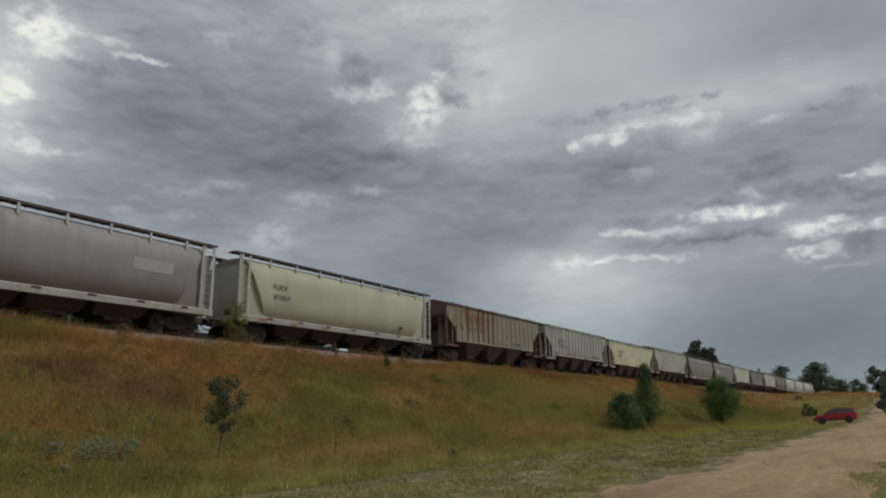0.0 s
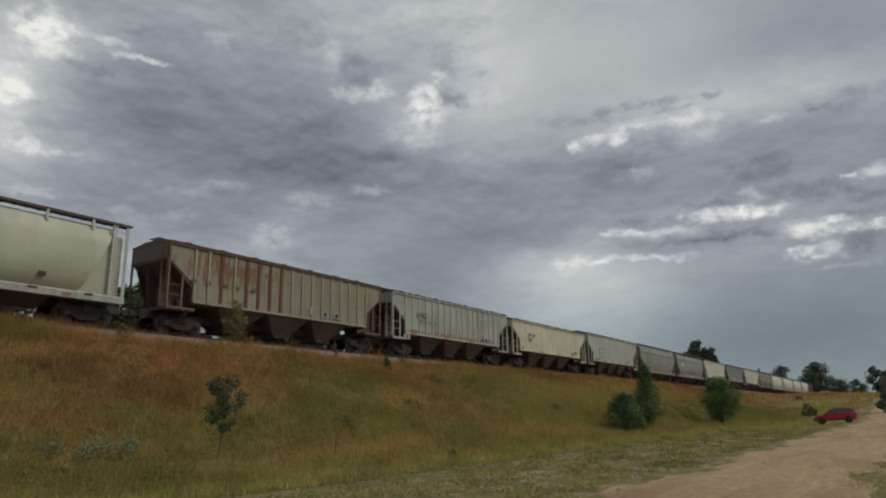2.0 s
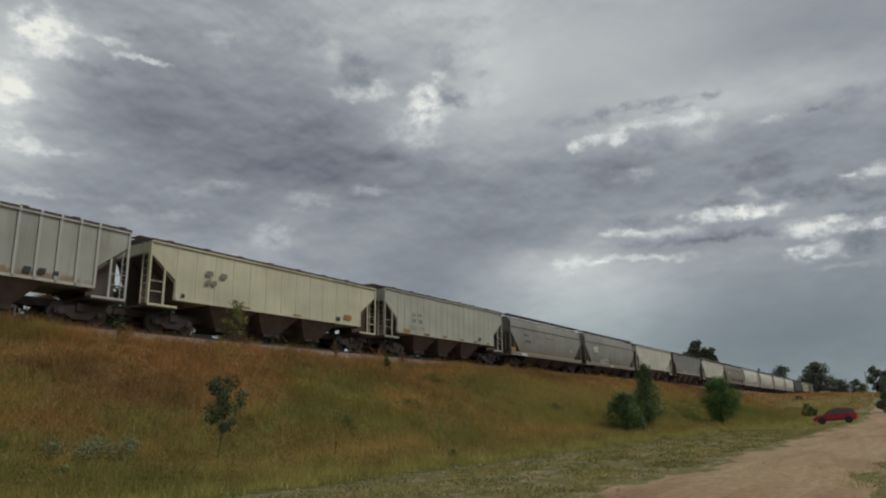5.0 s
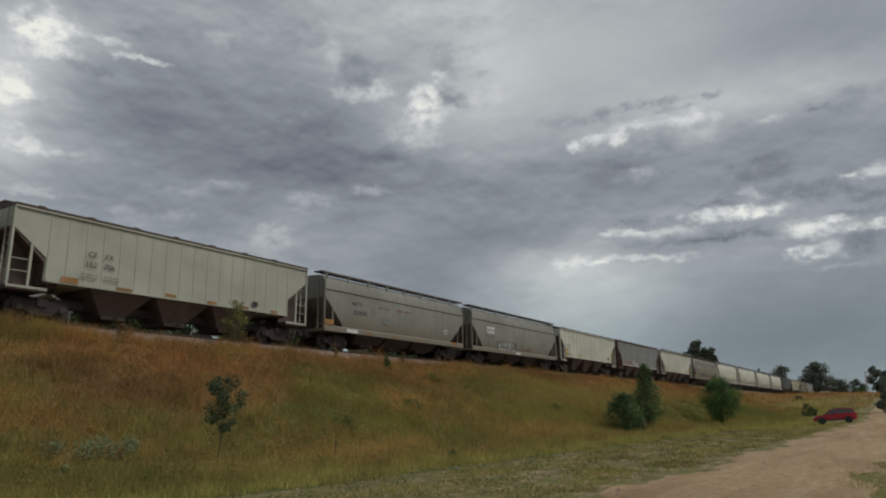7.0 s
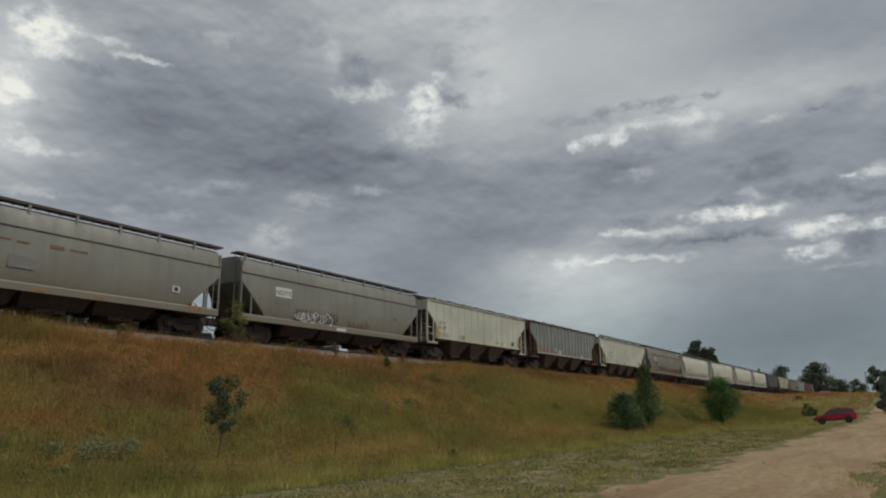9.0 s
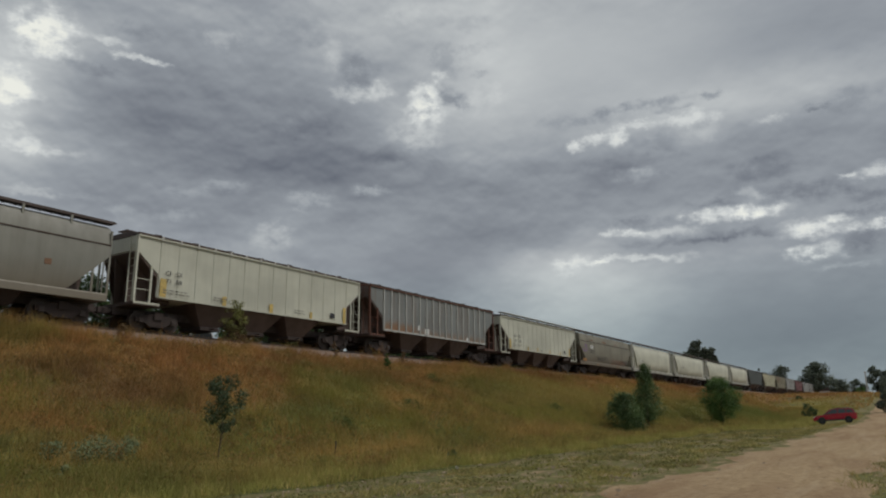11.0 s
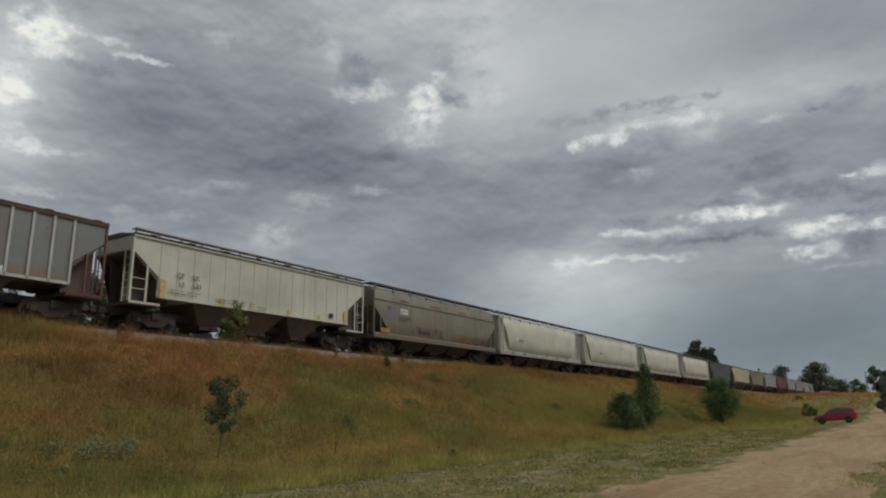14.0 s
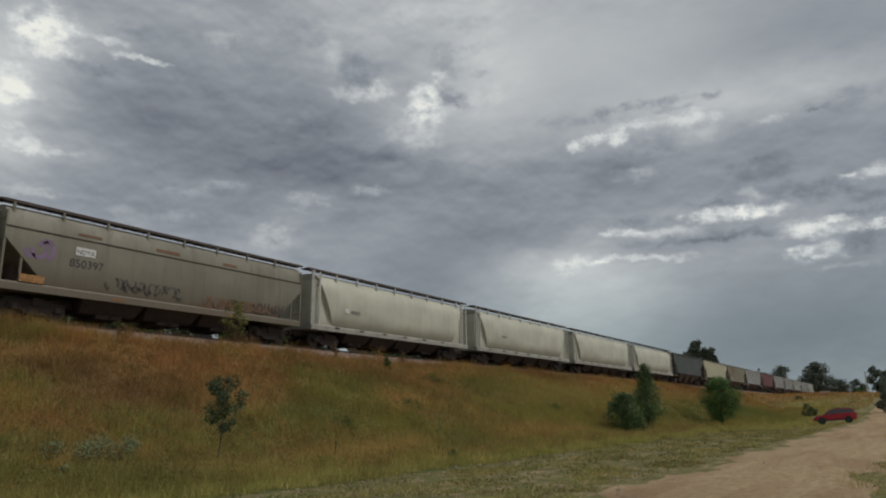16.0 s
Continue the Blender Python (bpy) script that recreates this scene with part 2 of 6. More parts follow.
def m_paint(name, col, rust=0.15, rust_col=(0.13, 0.055, 0.025), grime=0.3, grime_col=(0.10, 0.085, 0.065), seed=0.0, band=None, rough=0.55, zone=None):
    """Weathered car paint: chalky tone drift, vertical rain streaks, rust patches, a road-grime band of its own shape."""
    m, nt, b = mat_base(name)
    tc = nd(nt, "ShaderNodeTexCoord").outputs["Object"]
    drift = n_noise(nt, 0.35, 3, 0.5, (1, 1, 1.6), tc, seed)
    c = n_mix(nt, n_step(nt, drift, 0.35, 0.65), tuple(v * 0.86 for v in col), tuple(min(v * 1.08, 0.9) for v in col))
    streak = n_noise(nt, 2.2, 5, 0.7, (1, 1, 0.10), tc, seed + 3)
    c = n_mix(nt, n_math(nt, "MULTIPLY", n_step(nt, streak, 0.45, 0.75), grime), c, grime_col)
    spots = n_noise(nt, 0.9, 8, 0.75, (0.8, 1, 0.7), tc, seed + 11)
    if zone:
        # a stretch of the side where the rust has taken hold: centre x, z, spreads, strength
        q = nd(nt, "ShaderNodeSeparateXYZ", [(0, tc)])
        u = n_math(nt, "DIVIDE", n_math(nt, "SUBTRACT", q.outputs[0], zone[0]), zone[2])
        v = n_math(nt, "DIVIDE", n_math(nt, "SUBTRACT", q.outputs[2], zone[1]), zone[3])
        g = n_math(nt, "POWER", math.exp(-0.7), n_math(nt, "ADD", n_math(nt, "MULTIPLY", u, u), n_math(nt, "MULTIPLY", v, v)))
        if len(zone) > 6:
            # flaking rust: small ragged scabs with thin runs below them
            runs = n_math(nt, "MAXIMUM", n_noise(nt, 1.7, 8, 0.72, (1.0, 1, 0.8), tc, seed + 21), n_math(nt, "MULTIPLY", n_noise(nt, 5.0, 4, 0.6, (1.2, 1, 0.12), tc, seed + 27), 0.96))
            scab = n_step(nt, n_math(nt, "MULTIPLY", runs, n_math(nt, "POWER", g, 0.45)), 0.435, 0.525)
        else:
            scab = n_step(nt, n_math(nt, "MULTIPLY", n_noise(nt, 2.6, 6, 0.7, (1.3, 1, 0.35), tc, seed + 21), g), 0.26, 0.42)
        c = n_mix(nt, n_math(nt, "MULTIPLY", scab, zone[4]), c, zone[5] if len(zone) > 5 else rust_col)
    c = n_mix(nt, n_step(nt, spots, 0.72 - rust * 0.35, 0.80 - rust * 0.30), c, rust_col)
    if band:
        z0, z1, bcol, amt = band
        z = nd(nt, "ShaderNodeSeparateXYZ", [(0, tc)]).outputs[2]
        edge = n_math(nt, "ADD", z, n_math(nt, "MULTIPLY", n_math(nt, "SUBTRACT", n_noise(nt, 0.5, 5, 0.6, (0.6, 1, 1), tc, seed + 5), 0.5), 0.7))
        k = n_math(nt, "MULTIPLY", n_step(nt, edge, z1, z0), amt)
        c = n_mix(nt, k, c, bcol)
    nt.links.new(c, b.inputs["Base Color"])
    nt.links.new(n_step(nt, streak, -0.6, 1.2 / max(rough, 0.1) * 0.6), b.inputs["Roughness"])
    b.inputs["Roughness"].default_value = rough
    n_bump(nt, b, n_noise(nt, 3.0, 4, 0.6, (1, 1, 0.4), tc, seed), 0.25, 0.02)
    return m


def m_plain(name, col, rough=0.7, metal=0.0, scale=6.0, vary=0.35, bump=0.3, dist=0.01):
    m, nt, b = mat_base(name)
    f = n_noise(nt, scale, 5, 0.65)
    g = n_noise(nt, scale * 0.12, 3, 0.5, offset=5.0)
    c = n_ramp(nt, f, [(0.3, tuple(v * (1 - vary) for v in col)), (0.7, tuple(min(1, v * (1 + vary)) for v in col))])
    c = n_mix(nt, n_step(nt, g, 0.4, 0.65), c, tuple(v * (1 - vary * 0.6) for v in col))
    nt.links.new(c, b.inputs["Base Color"])
    b.inputs["Roughness"].default_value = rough
    b.inputs["Metallic"].default_value = metal
    if bump:
        n_bump(nt, b, f, bump, dist)
    return m


def thin(nt, b, colour, amount=0.35):
    """Let light through a thin blade or leaf."""
    t = nd(nt, "ShaderNodeBsdfTranslucent", [("Color", colour)])
    mix = nd(nt, "ShaderNodeMixShader", [(1, b.outputs[0]), (2, t.outputs[0])])
    mix.inputs[0].default_value = amount
    nt.links.new(mix.outputs[0], nt.nodes["Material Output"].inputs["Surface"])


def m_leaf(name, dark, light, rough=0.6):
    m, nt, b = mat_base(name)
    isl = nd(nt, "ShaderNodeNewGeometry").outputs["Random Per Island"]
    c = n_ramp(nt, isl, [(0.0, dark), (1.0, light)])
    c = n_mix(nt, n_step(nt, n_noise(nt, 0.9, 3, 0.5), 0.4, 0.65), c, tuple(v * 0.7 for v in dark))
    nt.links.new(c, b.inputs["Base Color"])
    thin(nt, b, c, 0.3)
    b.inputs["Roughness"].default_value = rough
    b.inputs["Specular IOR Level"].default_value = 0.25
    return m


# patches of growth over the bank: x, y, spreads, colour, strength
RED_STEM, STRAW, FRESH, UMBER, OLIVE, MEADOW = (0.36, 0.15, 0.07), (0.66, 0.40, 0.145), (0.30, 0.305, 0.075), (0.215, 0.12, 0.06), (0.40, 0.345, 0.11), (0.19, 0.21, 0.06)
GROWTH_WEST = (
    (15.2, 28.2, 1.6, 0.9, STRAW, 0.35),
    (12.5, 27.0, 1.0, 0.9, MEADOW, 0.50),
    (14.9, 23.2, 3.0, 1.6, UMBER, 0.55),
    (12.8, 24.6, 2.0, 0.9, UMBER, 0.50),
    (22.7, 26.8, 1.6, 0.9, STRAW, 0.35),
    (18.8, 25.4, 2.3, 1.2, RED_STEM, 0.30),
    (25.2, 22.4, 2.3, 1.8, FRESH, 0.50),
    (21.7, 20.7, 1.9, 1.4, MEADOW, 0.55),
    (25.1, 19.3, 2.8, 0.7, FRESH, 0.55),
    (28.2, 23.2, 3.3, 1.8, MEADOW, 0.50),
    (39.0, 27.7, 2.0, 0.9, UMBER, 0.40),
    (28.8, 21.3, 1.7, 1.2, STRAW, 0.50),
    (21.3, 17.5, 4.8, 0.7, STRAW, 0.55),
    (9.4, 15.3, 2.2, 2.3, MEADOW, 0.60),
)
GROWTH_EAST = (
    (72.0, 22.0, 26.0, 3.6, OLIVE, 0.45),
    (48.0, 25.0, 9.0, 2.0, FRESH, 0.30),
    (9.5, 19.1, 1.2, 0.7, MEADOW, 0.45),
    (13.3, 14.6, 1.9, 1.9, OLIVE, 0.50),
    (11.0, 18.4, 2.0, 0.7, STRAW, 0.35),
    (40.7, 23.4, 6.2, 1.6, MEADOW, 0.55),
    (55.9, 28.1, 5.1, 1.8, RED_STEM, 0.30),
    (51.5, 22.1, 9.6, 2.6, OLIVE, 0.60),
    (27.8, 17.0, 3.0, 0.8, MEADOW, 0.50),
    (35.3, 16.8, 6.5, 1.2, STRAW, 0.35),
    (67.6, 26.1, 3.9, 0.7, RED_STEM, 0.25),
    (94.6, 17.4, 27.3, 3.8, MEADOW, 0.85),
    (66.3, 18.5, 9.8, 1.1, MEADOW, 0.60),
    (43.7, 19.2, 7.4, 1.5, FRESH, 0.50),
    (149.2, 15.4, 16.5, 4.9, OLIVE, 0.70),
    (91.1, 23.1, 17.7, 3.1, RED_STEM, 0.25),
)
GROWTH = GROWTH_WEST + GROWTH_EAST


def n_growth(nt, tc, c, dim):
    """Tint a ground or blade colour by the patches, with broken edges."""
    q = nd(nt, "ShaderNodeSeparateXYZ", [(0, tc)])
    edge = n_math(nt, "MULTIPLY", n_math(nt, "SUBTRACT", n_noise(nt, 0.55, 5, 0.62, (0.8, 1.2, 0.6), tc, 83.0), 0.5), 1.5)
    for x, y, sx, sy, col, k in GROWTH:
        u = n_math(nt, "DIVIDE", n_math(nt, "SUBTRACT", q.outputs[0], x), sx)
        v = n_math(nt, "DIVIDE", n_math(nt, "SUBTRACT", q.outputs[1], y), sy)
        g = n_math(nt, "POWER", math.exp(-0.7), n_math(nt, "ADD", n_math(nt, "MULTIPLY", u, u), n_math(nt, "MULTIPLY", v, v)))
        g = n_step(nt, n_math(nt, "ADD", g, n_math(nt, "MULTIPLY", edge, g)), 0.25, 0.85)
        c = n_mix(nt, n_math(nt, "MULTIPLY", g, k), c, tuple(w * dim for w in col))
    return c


RUSTY_STEEL = m_plain("rusty_steel", (0.065, 0.042, 0.032), 0.8, 0.0, 8.0, 0.4, 0.4)
DARK_STEEL = m_plain("dark_steel", (0.060, 0.043, 0.038), 0.75, 0.0, 6.0, 0.4, 0.3)
TRUCK_STEEL = m_plain("truck_steel", (0.040, 0.027, 0.023), 0.8, 0.0, 7.0, 0.4, 0.4)
WHEEL_STEEL = m_plain("wheel_steel", (0.065, 0.050, 0.043), 0.6, 0.3, 10.0, 0.3, 0.2)
WALK_STEEL = m_plain("rusty_walkway", (0.085, 0.062, 0.054), 0.75, 0.1, 9.0, 0.3, 0.3)
PALE_WALK = m_plain("galvanised_walkway", (0.46, 0.45, 0.42), 0.6, 0.2, 9.0, 0.3, 0.3)
HOPPER_STEEL = m_plain("hopper_primer", (0.115, 0.080, 0.066), 0.75, 0.0, 1.2, 0.3, 0.2)
BRIGHT_POST = m_plain("pale_post_paint", (0.50, 0.49, 0.45), 0.6, 0.0, 6.0, 0.25, 0.2)
BALLAST = m_plain("pink_ballast", (0.235, 0.165, 0.125), 0.95, 0.0, 9.0, 0.45, 1.0, 0.06)
TIE_WOOD = m_plain("sleeper_wood", (0.07, 0.052, 0.04), 0.9, 0.0, 6.0, 0.4, 0.5)
BARK = m_plain("bark", (0.085, 0.062, 0.045), 0.9, 0.0, 14.0, 0.4, 0.8, 0.02)
BLACK_LETTER = m_plain("black_lettering", (0.03, 0.03, 0.035), 0.6, 0.0, 5.0, 0.3, 0.0)


# ---- mesh helpers ----
def box(bm, x0, x1, y0, y1, z0, z1):
    v = [bm.verts.new((x, y, z)) for x in (x0, x1) for y in (y0, y1) for z in (z0, z1)]
    for f in ((0, 1, 3, 2), (4, 6, 7, 5), (0, 4, 5, 1), (2, 3, 7, 6), (0, 2, 6, 4), (1, 5, 7, 3)):
        bm.faces.new([v[i] for i in f])
    return v


def bevel(bm, r, seg=1):
    bmesh.ops.bevel(bm, geom=list(bm.edges), offset=r, segments=seg, affect="EDGES", profile=0.6, clamp_overlap=True)


def prism(bm, poly, axis, a0, a1):
    """Extrude a closed outline: along y (outline in x, z), or along x (outline in y, z)."""
    def at(p, a):
        return (p[0], a, p[1]) if axis == "y" else (a, p[0], p[1])
    lo = [bm.verts.new(at(p, a0)) for p in poly]
    hi = [bm.verts.new(at(p, a1)) for p in poly]
    bm.faces.new(lo)
    bm.faces.new(hi[::-1])
    n = len(poly)
    for i in range(n):
        bm.faces.new((lo[i], hi[i], hi[(i + 1) % n], lo[(i + 1) % n]))


def rod(bm, p, q, r, r2=None, n=8):
    p, q = Vector(p), Vector(q)
    d = q - p
    m = Matrix.Translation((p + q) / 2) @ d.to_track_quat("Z", "Y").to_matrix().to_4x4()
    bmesh.ops.create_cone(bm, cap_ends=True, segments=n, radius1=r, radius2=r if r2 is None else r2, depth=d.length, matrix=m)


def mesh_of(name, bm, material, smooth=False):
    bmesh.ops.recalc_face_normals(bm, faces=bm.faces)
    me = bpy.data.meshes.new(name)
    bm.to_mesh(me)
    bm.free()
    me.materials.append(material)
    if smooth:
        me.polygons.foreach_set("use_smooth", [True] * len(me.polygons))
    return me


def put(name, me, parent, m=None, label=""):
    ob = new(name, me)
    ob.parent = parent
    if m is not None:
        ob.matrix_basis = m
    if label:
        tagged(ob, label)
    return ob


def part(name, bm, material, parent, label="", smooth=False):
    return put(name, mesh_of(name, bm, material, smooth), parent, None, label)


def raw_mesh(name, verts, faces, material, smooth=False):
    me = bpy.data.meshes.new(name)
    verts, faces = np.asarray(verts, np.float32), np.asarray(faces, np.int32)
    k = faces.shape[1]
    me.vertices.add(len(verts))
    me.vertices.foreach_set("co", verts.ravel())
    me.loops.add(faces.size)
    me.loops.foreach_set("vertex_index", faces.ravel())
    me.polygons.add(len(faces))
    me.polygons.foreach_set("loop_start", np.arange(0, faces.size, k, dtype=np.int32))
    me.polygons.foreach_set("loop_total", np.full(len(faces), k, np.int32))
    me.materials.append(material)
    me.update(calc_edges=True)
    if smooth:
        me.polygons.foreach_set("use_smooth", [True] * len(me.polygons))
    return me


# ---- the lie of the land ----
TRACK_Y, RAIL_Z = 31.2, 5.60


def smooth_step(a, b, v):
    t = np.clip((v - a) / (b - a), 0, 1)
    return t * t * (3 - 2 * t)


def land(x, y):
    """Height of the ground: flat road, ditch verge, embankment with a shelf for the track, a rise across the far end."""
    x, y = np.asarray(x, float), np.asarray(y, float)
    toe = 15.0 + 1.3 * np.sin(x * 0.045 + 0.6) + 0.8 * np.sin(x * 0.13)
    t = np.clip((y - toe) / (28.3 - toe), 0, 1)
    bank = 4.86 * (0.62 * t + 0.38 * t * t * (3 - 2 * t))
    far = 4.95 * smooth_step(95, 200, x) * smooth_step(-14, 9, y)
    h = np.maximum(bank, far)
    lumps = 0.10 * np.sin(x * 0.9 + 1.3 * np.sin(y * 0.7)) * np.sin(y * 0.8 + x * 0.23) + 0.16 * np.sin(x * 0.27 + y * 0.31)
    wild = smooth_step(12, 17, y) * (1 - smooth_step(26.3, 28.3, y))
    ditch = 0.28 * smooth_step(5.6, 9.6, y) * (1 - smooth_step(10.5, 15, y)) * smooth_step(55, 85, x) * (1 - smooth_step(105, 130, x))
    return h + lumps * wild - ditch


def m_ground():
    """Bare soil and low growth: gravel verge by the road, green flat, dry bank."""
    m, nt, b = mat_base("prairie_soil")
    tc = nd(nt, "ShaderNodeTexCoord").outputs["Object"]
    sep = nd(nt, "ShaderNodeSeparateXYZ", [(0, tc)])
    patch = n_noise(nt, 0.16, 5, 0.6, (0.7, 1.2, 1.0), tc, 2.0)
    fine = n_noise(nt, 2.6, 6, 0.7, (1, 1, 1), tc, 4.0)
    grit = n_noise(nt, 14.0, 4, 0.7, (1, 1, 1), tc, 9.0)
    dry = n_ramp(nt, fine, [(0.3, (0.10, 0.055, 0.022)), (0.52, (0.20, 0.115, 0.04)), (0.75, (0.30, 0.19, 0.075))])
    green = n_ramp(nt, fine, [(0.3, (0.045, 0.055, 0.016)), (0.55, (0.10, 0.11, 0.032)), (0.75, (0.18, 0.17, 0.06))])
    up = n_math(nt, "ADD", n_math(nt, "MULTIPLY", sep.outputs[2], 0.11), n_math(nt, "MULTIPLY", patch, 1.15))
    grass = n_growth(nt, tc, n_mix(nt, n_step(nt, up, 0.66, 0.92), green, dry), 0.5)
    soil = n_ramp(nt, n_math(nt, "ADD", n_math(nt, "MULTIPLY", grit, 0.5), n_math(nt, "MULTIPLY", fine, 0.5)),
                  [(0.36, (0.17, 0.118, 0.066)), (0.52, (0.33, 0.24, 0.142)), (0.64, (0.45, 0.34, 0.215))])
    weeds = n_noise(nt, 1.5, 7, 0.74, (0.7, 1.1, 1.0), tc, 17.0)
    verge = n_mix(nt, n_step(nt, weeds, 0.40, 0.50), soil, n_ramp(nt, fine, [(0.3, (0.075, 0.078, 0.028)), (0.7, (0.21, 0.20, 0.075))]))
    line = n_math(nt, "ADD", sep.outputs[1], n_math(nt, "MULTIPLY", n_math(nt, "SUBTRACT", n_noise(nt, 0.35, 5, 0.65, (0.7, 1, 1), tc, 31.0), 0.5), 2.6))
    c = n_mix(nt, n_step(nt, line, 10.9, 12.0), verge, grass)
    rut = n_math(nt, "ABSOLUTE", n_math(nt, "SUBTRACT", line, 11.5))
    c = n_mix(nt, n_math(nt, "MULTIPLY", n_step(nt, rut, 0.45, 0.15), n_math(nt, "MULTIPLY", n_step(nt, weeds, 0.40, 0.56), 0.4)), c, (0.27, 0.19, 0.11))
    nt.links.new(c, b.inputs["Base Color"])
    b.inputs["Roughness"].default_value = 0.95
    b.inputs["Specular IOR Level"].default_value = 0.15
    n_bump(nt, b, n_math(nt, "ADD", fine, n_math(nt, "MULTIPLY", grit, 0.4)), 0.9, 0.08)
    return m


def m_road():
    m, nt, b = mat_base("gravel_road")
    tc = nd(nt, "ShaderNodeTexCoord").outputs["Object"]
    wide = n_noise(nt, 0.35, 4, 0.6, (0.35, 1.6, 1), tc, 1.0)
    fine = n_noise(nt, 5.0, 6, 0.75, (0.8, 1.2, 1), tc, 3.0)
    grit = n_noise(nt, 26.0, 3, 0.7, (1, 1, 1), tc, 7.0)
    c = n_ramp(nt, n_math(nt, "ADD", n_math(nt, "MULTIPLY", fine, 0.6), n_math(nt, "MULTIPLY", grit, 0.4)),
               [(0.34, (0.20, 0.138, 0.078)), (0.5, (0.37, 0.265, 0.152)), (0.66, (0.55, 0.42, 0.265))])
    c = n_mix(nt, n_math(nt, "MULTIPLY", n_step(nt, wide, 0.42, 0.60), 0.6), c, (0.24, 0.148, 0.083))
    worn = n_noise(nt, 1.1, 5, 0.65, (0.16, 1.5, 1), tc, 13.0)
    c = n_mix(nt, n_math(nt, "MULTIPLY", n_step(nt, worn, 0.54, 0.66), 0.55), c, (0.44, 0.34, 0.22))
    c = n_mix(nt, n_math(nt, "MULTIPLY", n_step(nt, worn, 0.44, 0.32), 0.5), c, (0.19, 0.125, 0.07))
    nt.links.new(c, b.inputs["Base Color"])
    b.inputs["Roughness"].default_value = 0.95
    b.inputs["Specular IOR Level"].default_value = 0.15
    n_bump(nt, b, n_math(nt, "ADD", fine, n_math(nt, "MULTIPLY", grit, 0.6)), 0.9, 0.05)
    return m


def spread(parts):
    """Grid lines: (start, stop, step) stretches joined."""
    out = []
    for a, z, s in parts:
        out += list(np.arange(a, z, s))
    return np.array(out)


def sheet(name, xs, ys, zf, material):
    X, Y = np.meshgrid(xs, ys, indexing="ij")
    Z = zf(X, Y)
    n, m = X.shape
    i = np.arange(n * m).reshape(n, m)
    f = np.stack([i[:-1, :-1], i[1:, :-1], i[1:, 1:], i[:-1, 1:]], -1).reshape(-1, 4)
    return raw_mesh(name, np.stack([X, Y, Z], -1).reshape(-1, 3), f, material, True)


def build_ground():
    xs = spread([(-3600, -200, 340), (-200, -30, 17), (-30, 60, 0.75), (60, 150, 1.5), (150, 320, 5), (320, 900, 40), (900, 4100, 400)])
    ys = spread([(-3600, -200, 340), (-200, -20, 15), (-20, 10, 1.5), (10, 30, 0.5), (30, 60, 3), (60, 300, 20), (300, 4200, 300)])
    ob = new("ground", sheet("ground", xs, ys, land, m_ground()))
    tagged(ob, "dry prairie ground rising into a grassy railway embankment", "ground", kind="structure")
    # the gravel road: a thin crowned sheet with a ragged edge
    rx = spread([(-40, 45, 0.6), (45, 120, 1.5), (120, 260, 6)])
    us = np.linspace(0, 1, 15)
    U, X = np.meshgrid(us, rx, indexing="xy")
    X, U = X.reshape(len(rx), -1), U.reshape(len(rx), -1)
    left = 5.25 + 0.35 * np.sin(X * 0.5) + 0.22 * np.sin(X * 1.7 + 1) + 0.12 * np.sin(X * 4.1)
    right = 0.1 + 0.65 * smooth_step(11, 18, X) * (1 - smooth_step(48, 75, X)) - 0.5 * np.sin(X * 0.21 + 0.5) + 0.3 * np.sin(X * 1.3) - 2.5 * smooth_step(45, 90, X) - 1.2 * (1 - smooth_step(8, 20, X))
    Y = right + (left - right) * U
    Z = land(X, Y) + 0.006 + 0.05 * np.sin(U * math.pi) - 0.03 * np.exp(-((U - 0.35) / 0.08) ** 2) - 0.03 * np.exp(-((U - 0.7) / 0.08) ** 2)
    n, m = X.shape
    i = np.arange(n * m).reshape(n, m)
    f = np.stack([i[:-1, :-1], i[1:, :-1], i[1:, 1:], i[:-1, 1:]], -1).reshape(-1, 4)
    road = new("road", raw_mesh("road", np.stack([X, Y, Z], -1).reshape(-1, 3), f, m_road(), True))
    tagged(road, "pale pinkish gravel road with worn wheel tracks", "road", kind="structure")


build_ground()


def build_track():
    bed = bmesh.new()
    prism(bed, [(-3.1, 4.72), (-2.5, 5.02), (-1.55, 5.40), (1.55, 5.40), (2.8, 4.72)], "x", -120, 640)
    ob = new("ballast_bed", mesh_of("ballast_bed", bed, BALLAST))
    ob.location.y = TRACK_Y
    tagged(ob, "pinkish crushed stone ballast bed under the railway track", "ballast", kind="structure")
    tr = new("railway_track")
    tr.location = (0, TRACK_Y, 0)
    tagged(tr, "steel rails on dark wooden sleepers along the embankment", "railway track", kind="structure")
    for s in (-0.76, 0.76):
        bm = bmesh.new()
        prism(bm, [(s - 0.07, 5.44), (s + 0.07, 5.44), (s + 0.012, 5.465), (s + 0.012, 5.56), (s + 0.037, 5.565), (s + 0.034, 5.60), (s - 0.034, 5.60), (s - 0.037, 5.565), (s - 0.012, 5.56), (s - 0.012, 5.465)], "x", -120, 640)
        part("rail", bm, WHEEL_STEEL, tr)
    tie = bmesh.new()
    box(tie, -0.115, 0.115, -1.3, 1.3, 5.33, 5.44)
    tm = mesh_of("sleeper", tie, TIE_WOOD)
    for k in range(150):
        put("sleeper", tm, tr, pose(5 + k * 0.53 + random.uniform(-0.03, 0.03), random.uniform(-0.04, 0.04), 0, 0, 0, random.uniform(-1, 1)))


build_track()

# ---- the train ----
def gone(t):
    """Metres that the train has run towards -x: it slows a little."""
    return 12.553 * t - 0.025 * t * t


HALF_W = 1.58
TRUCKS = []


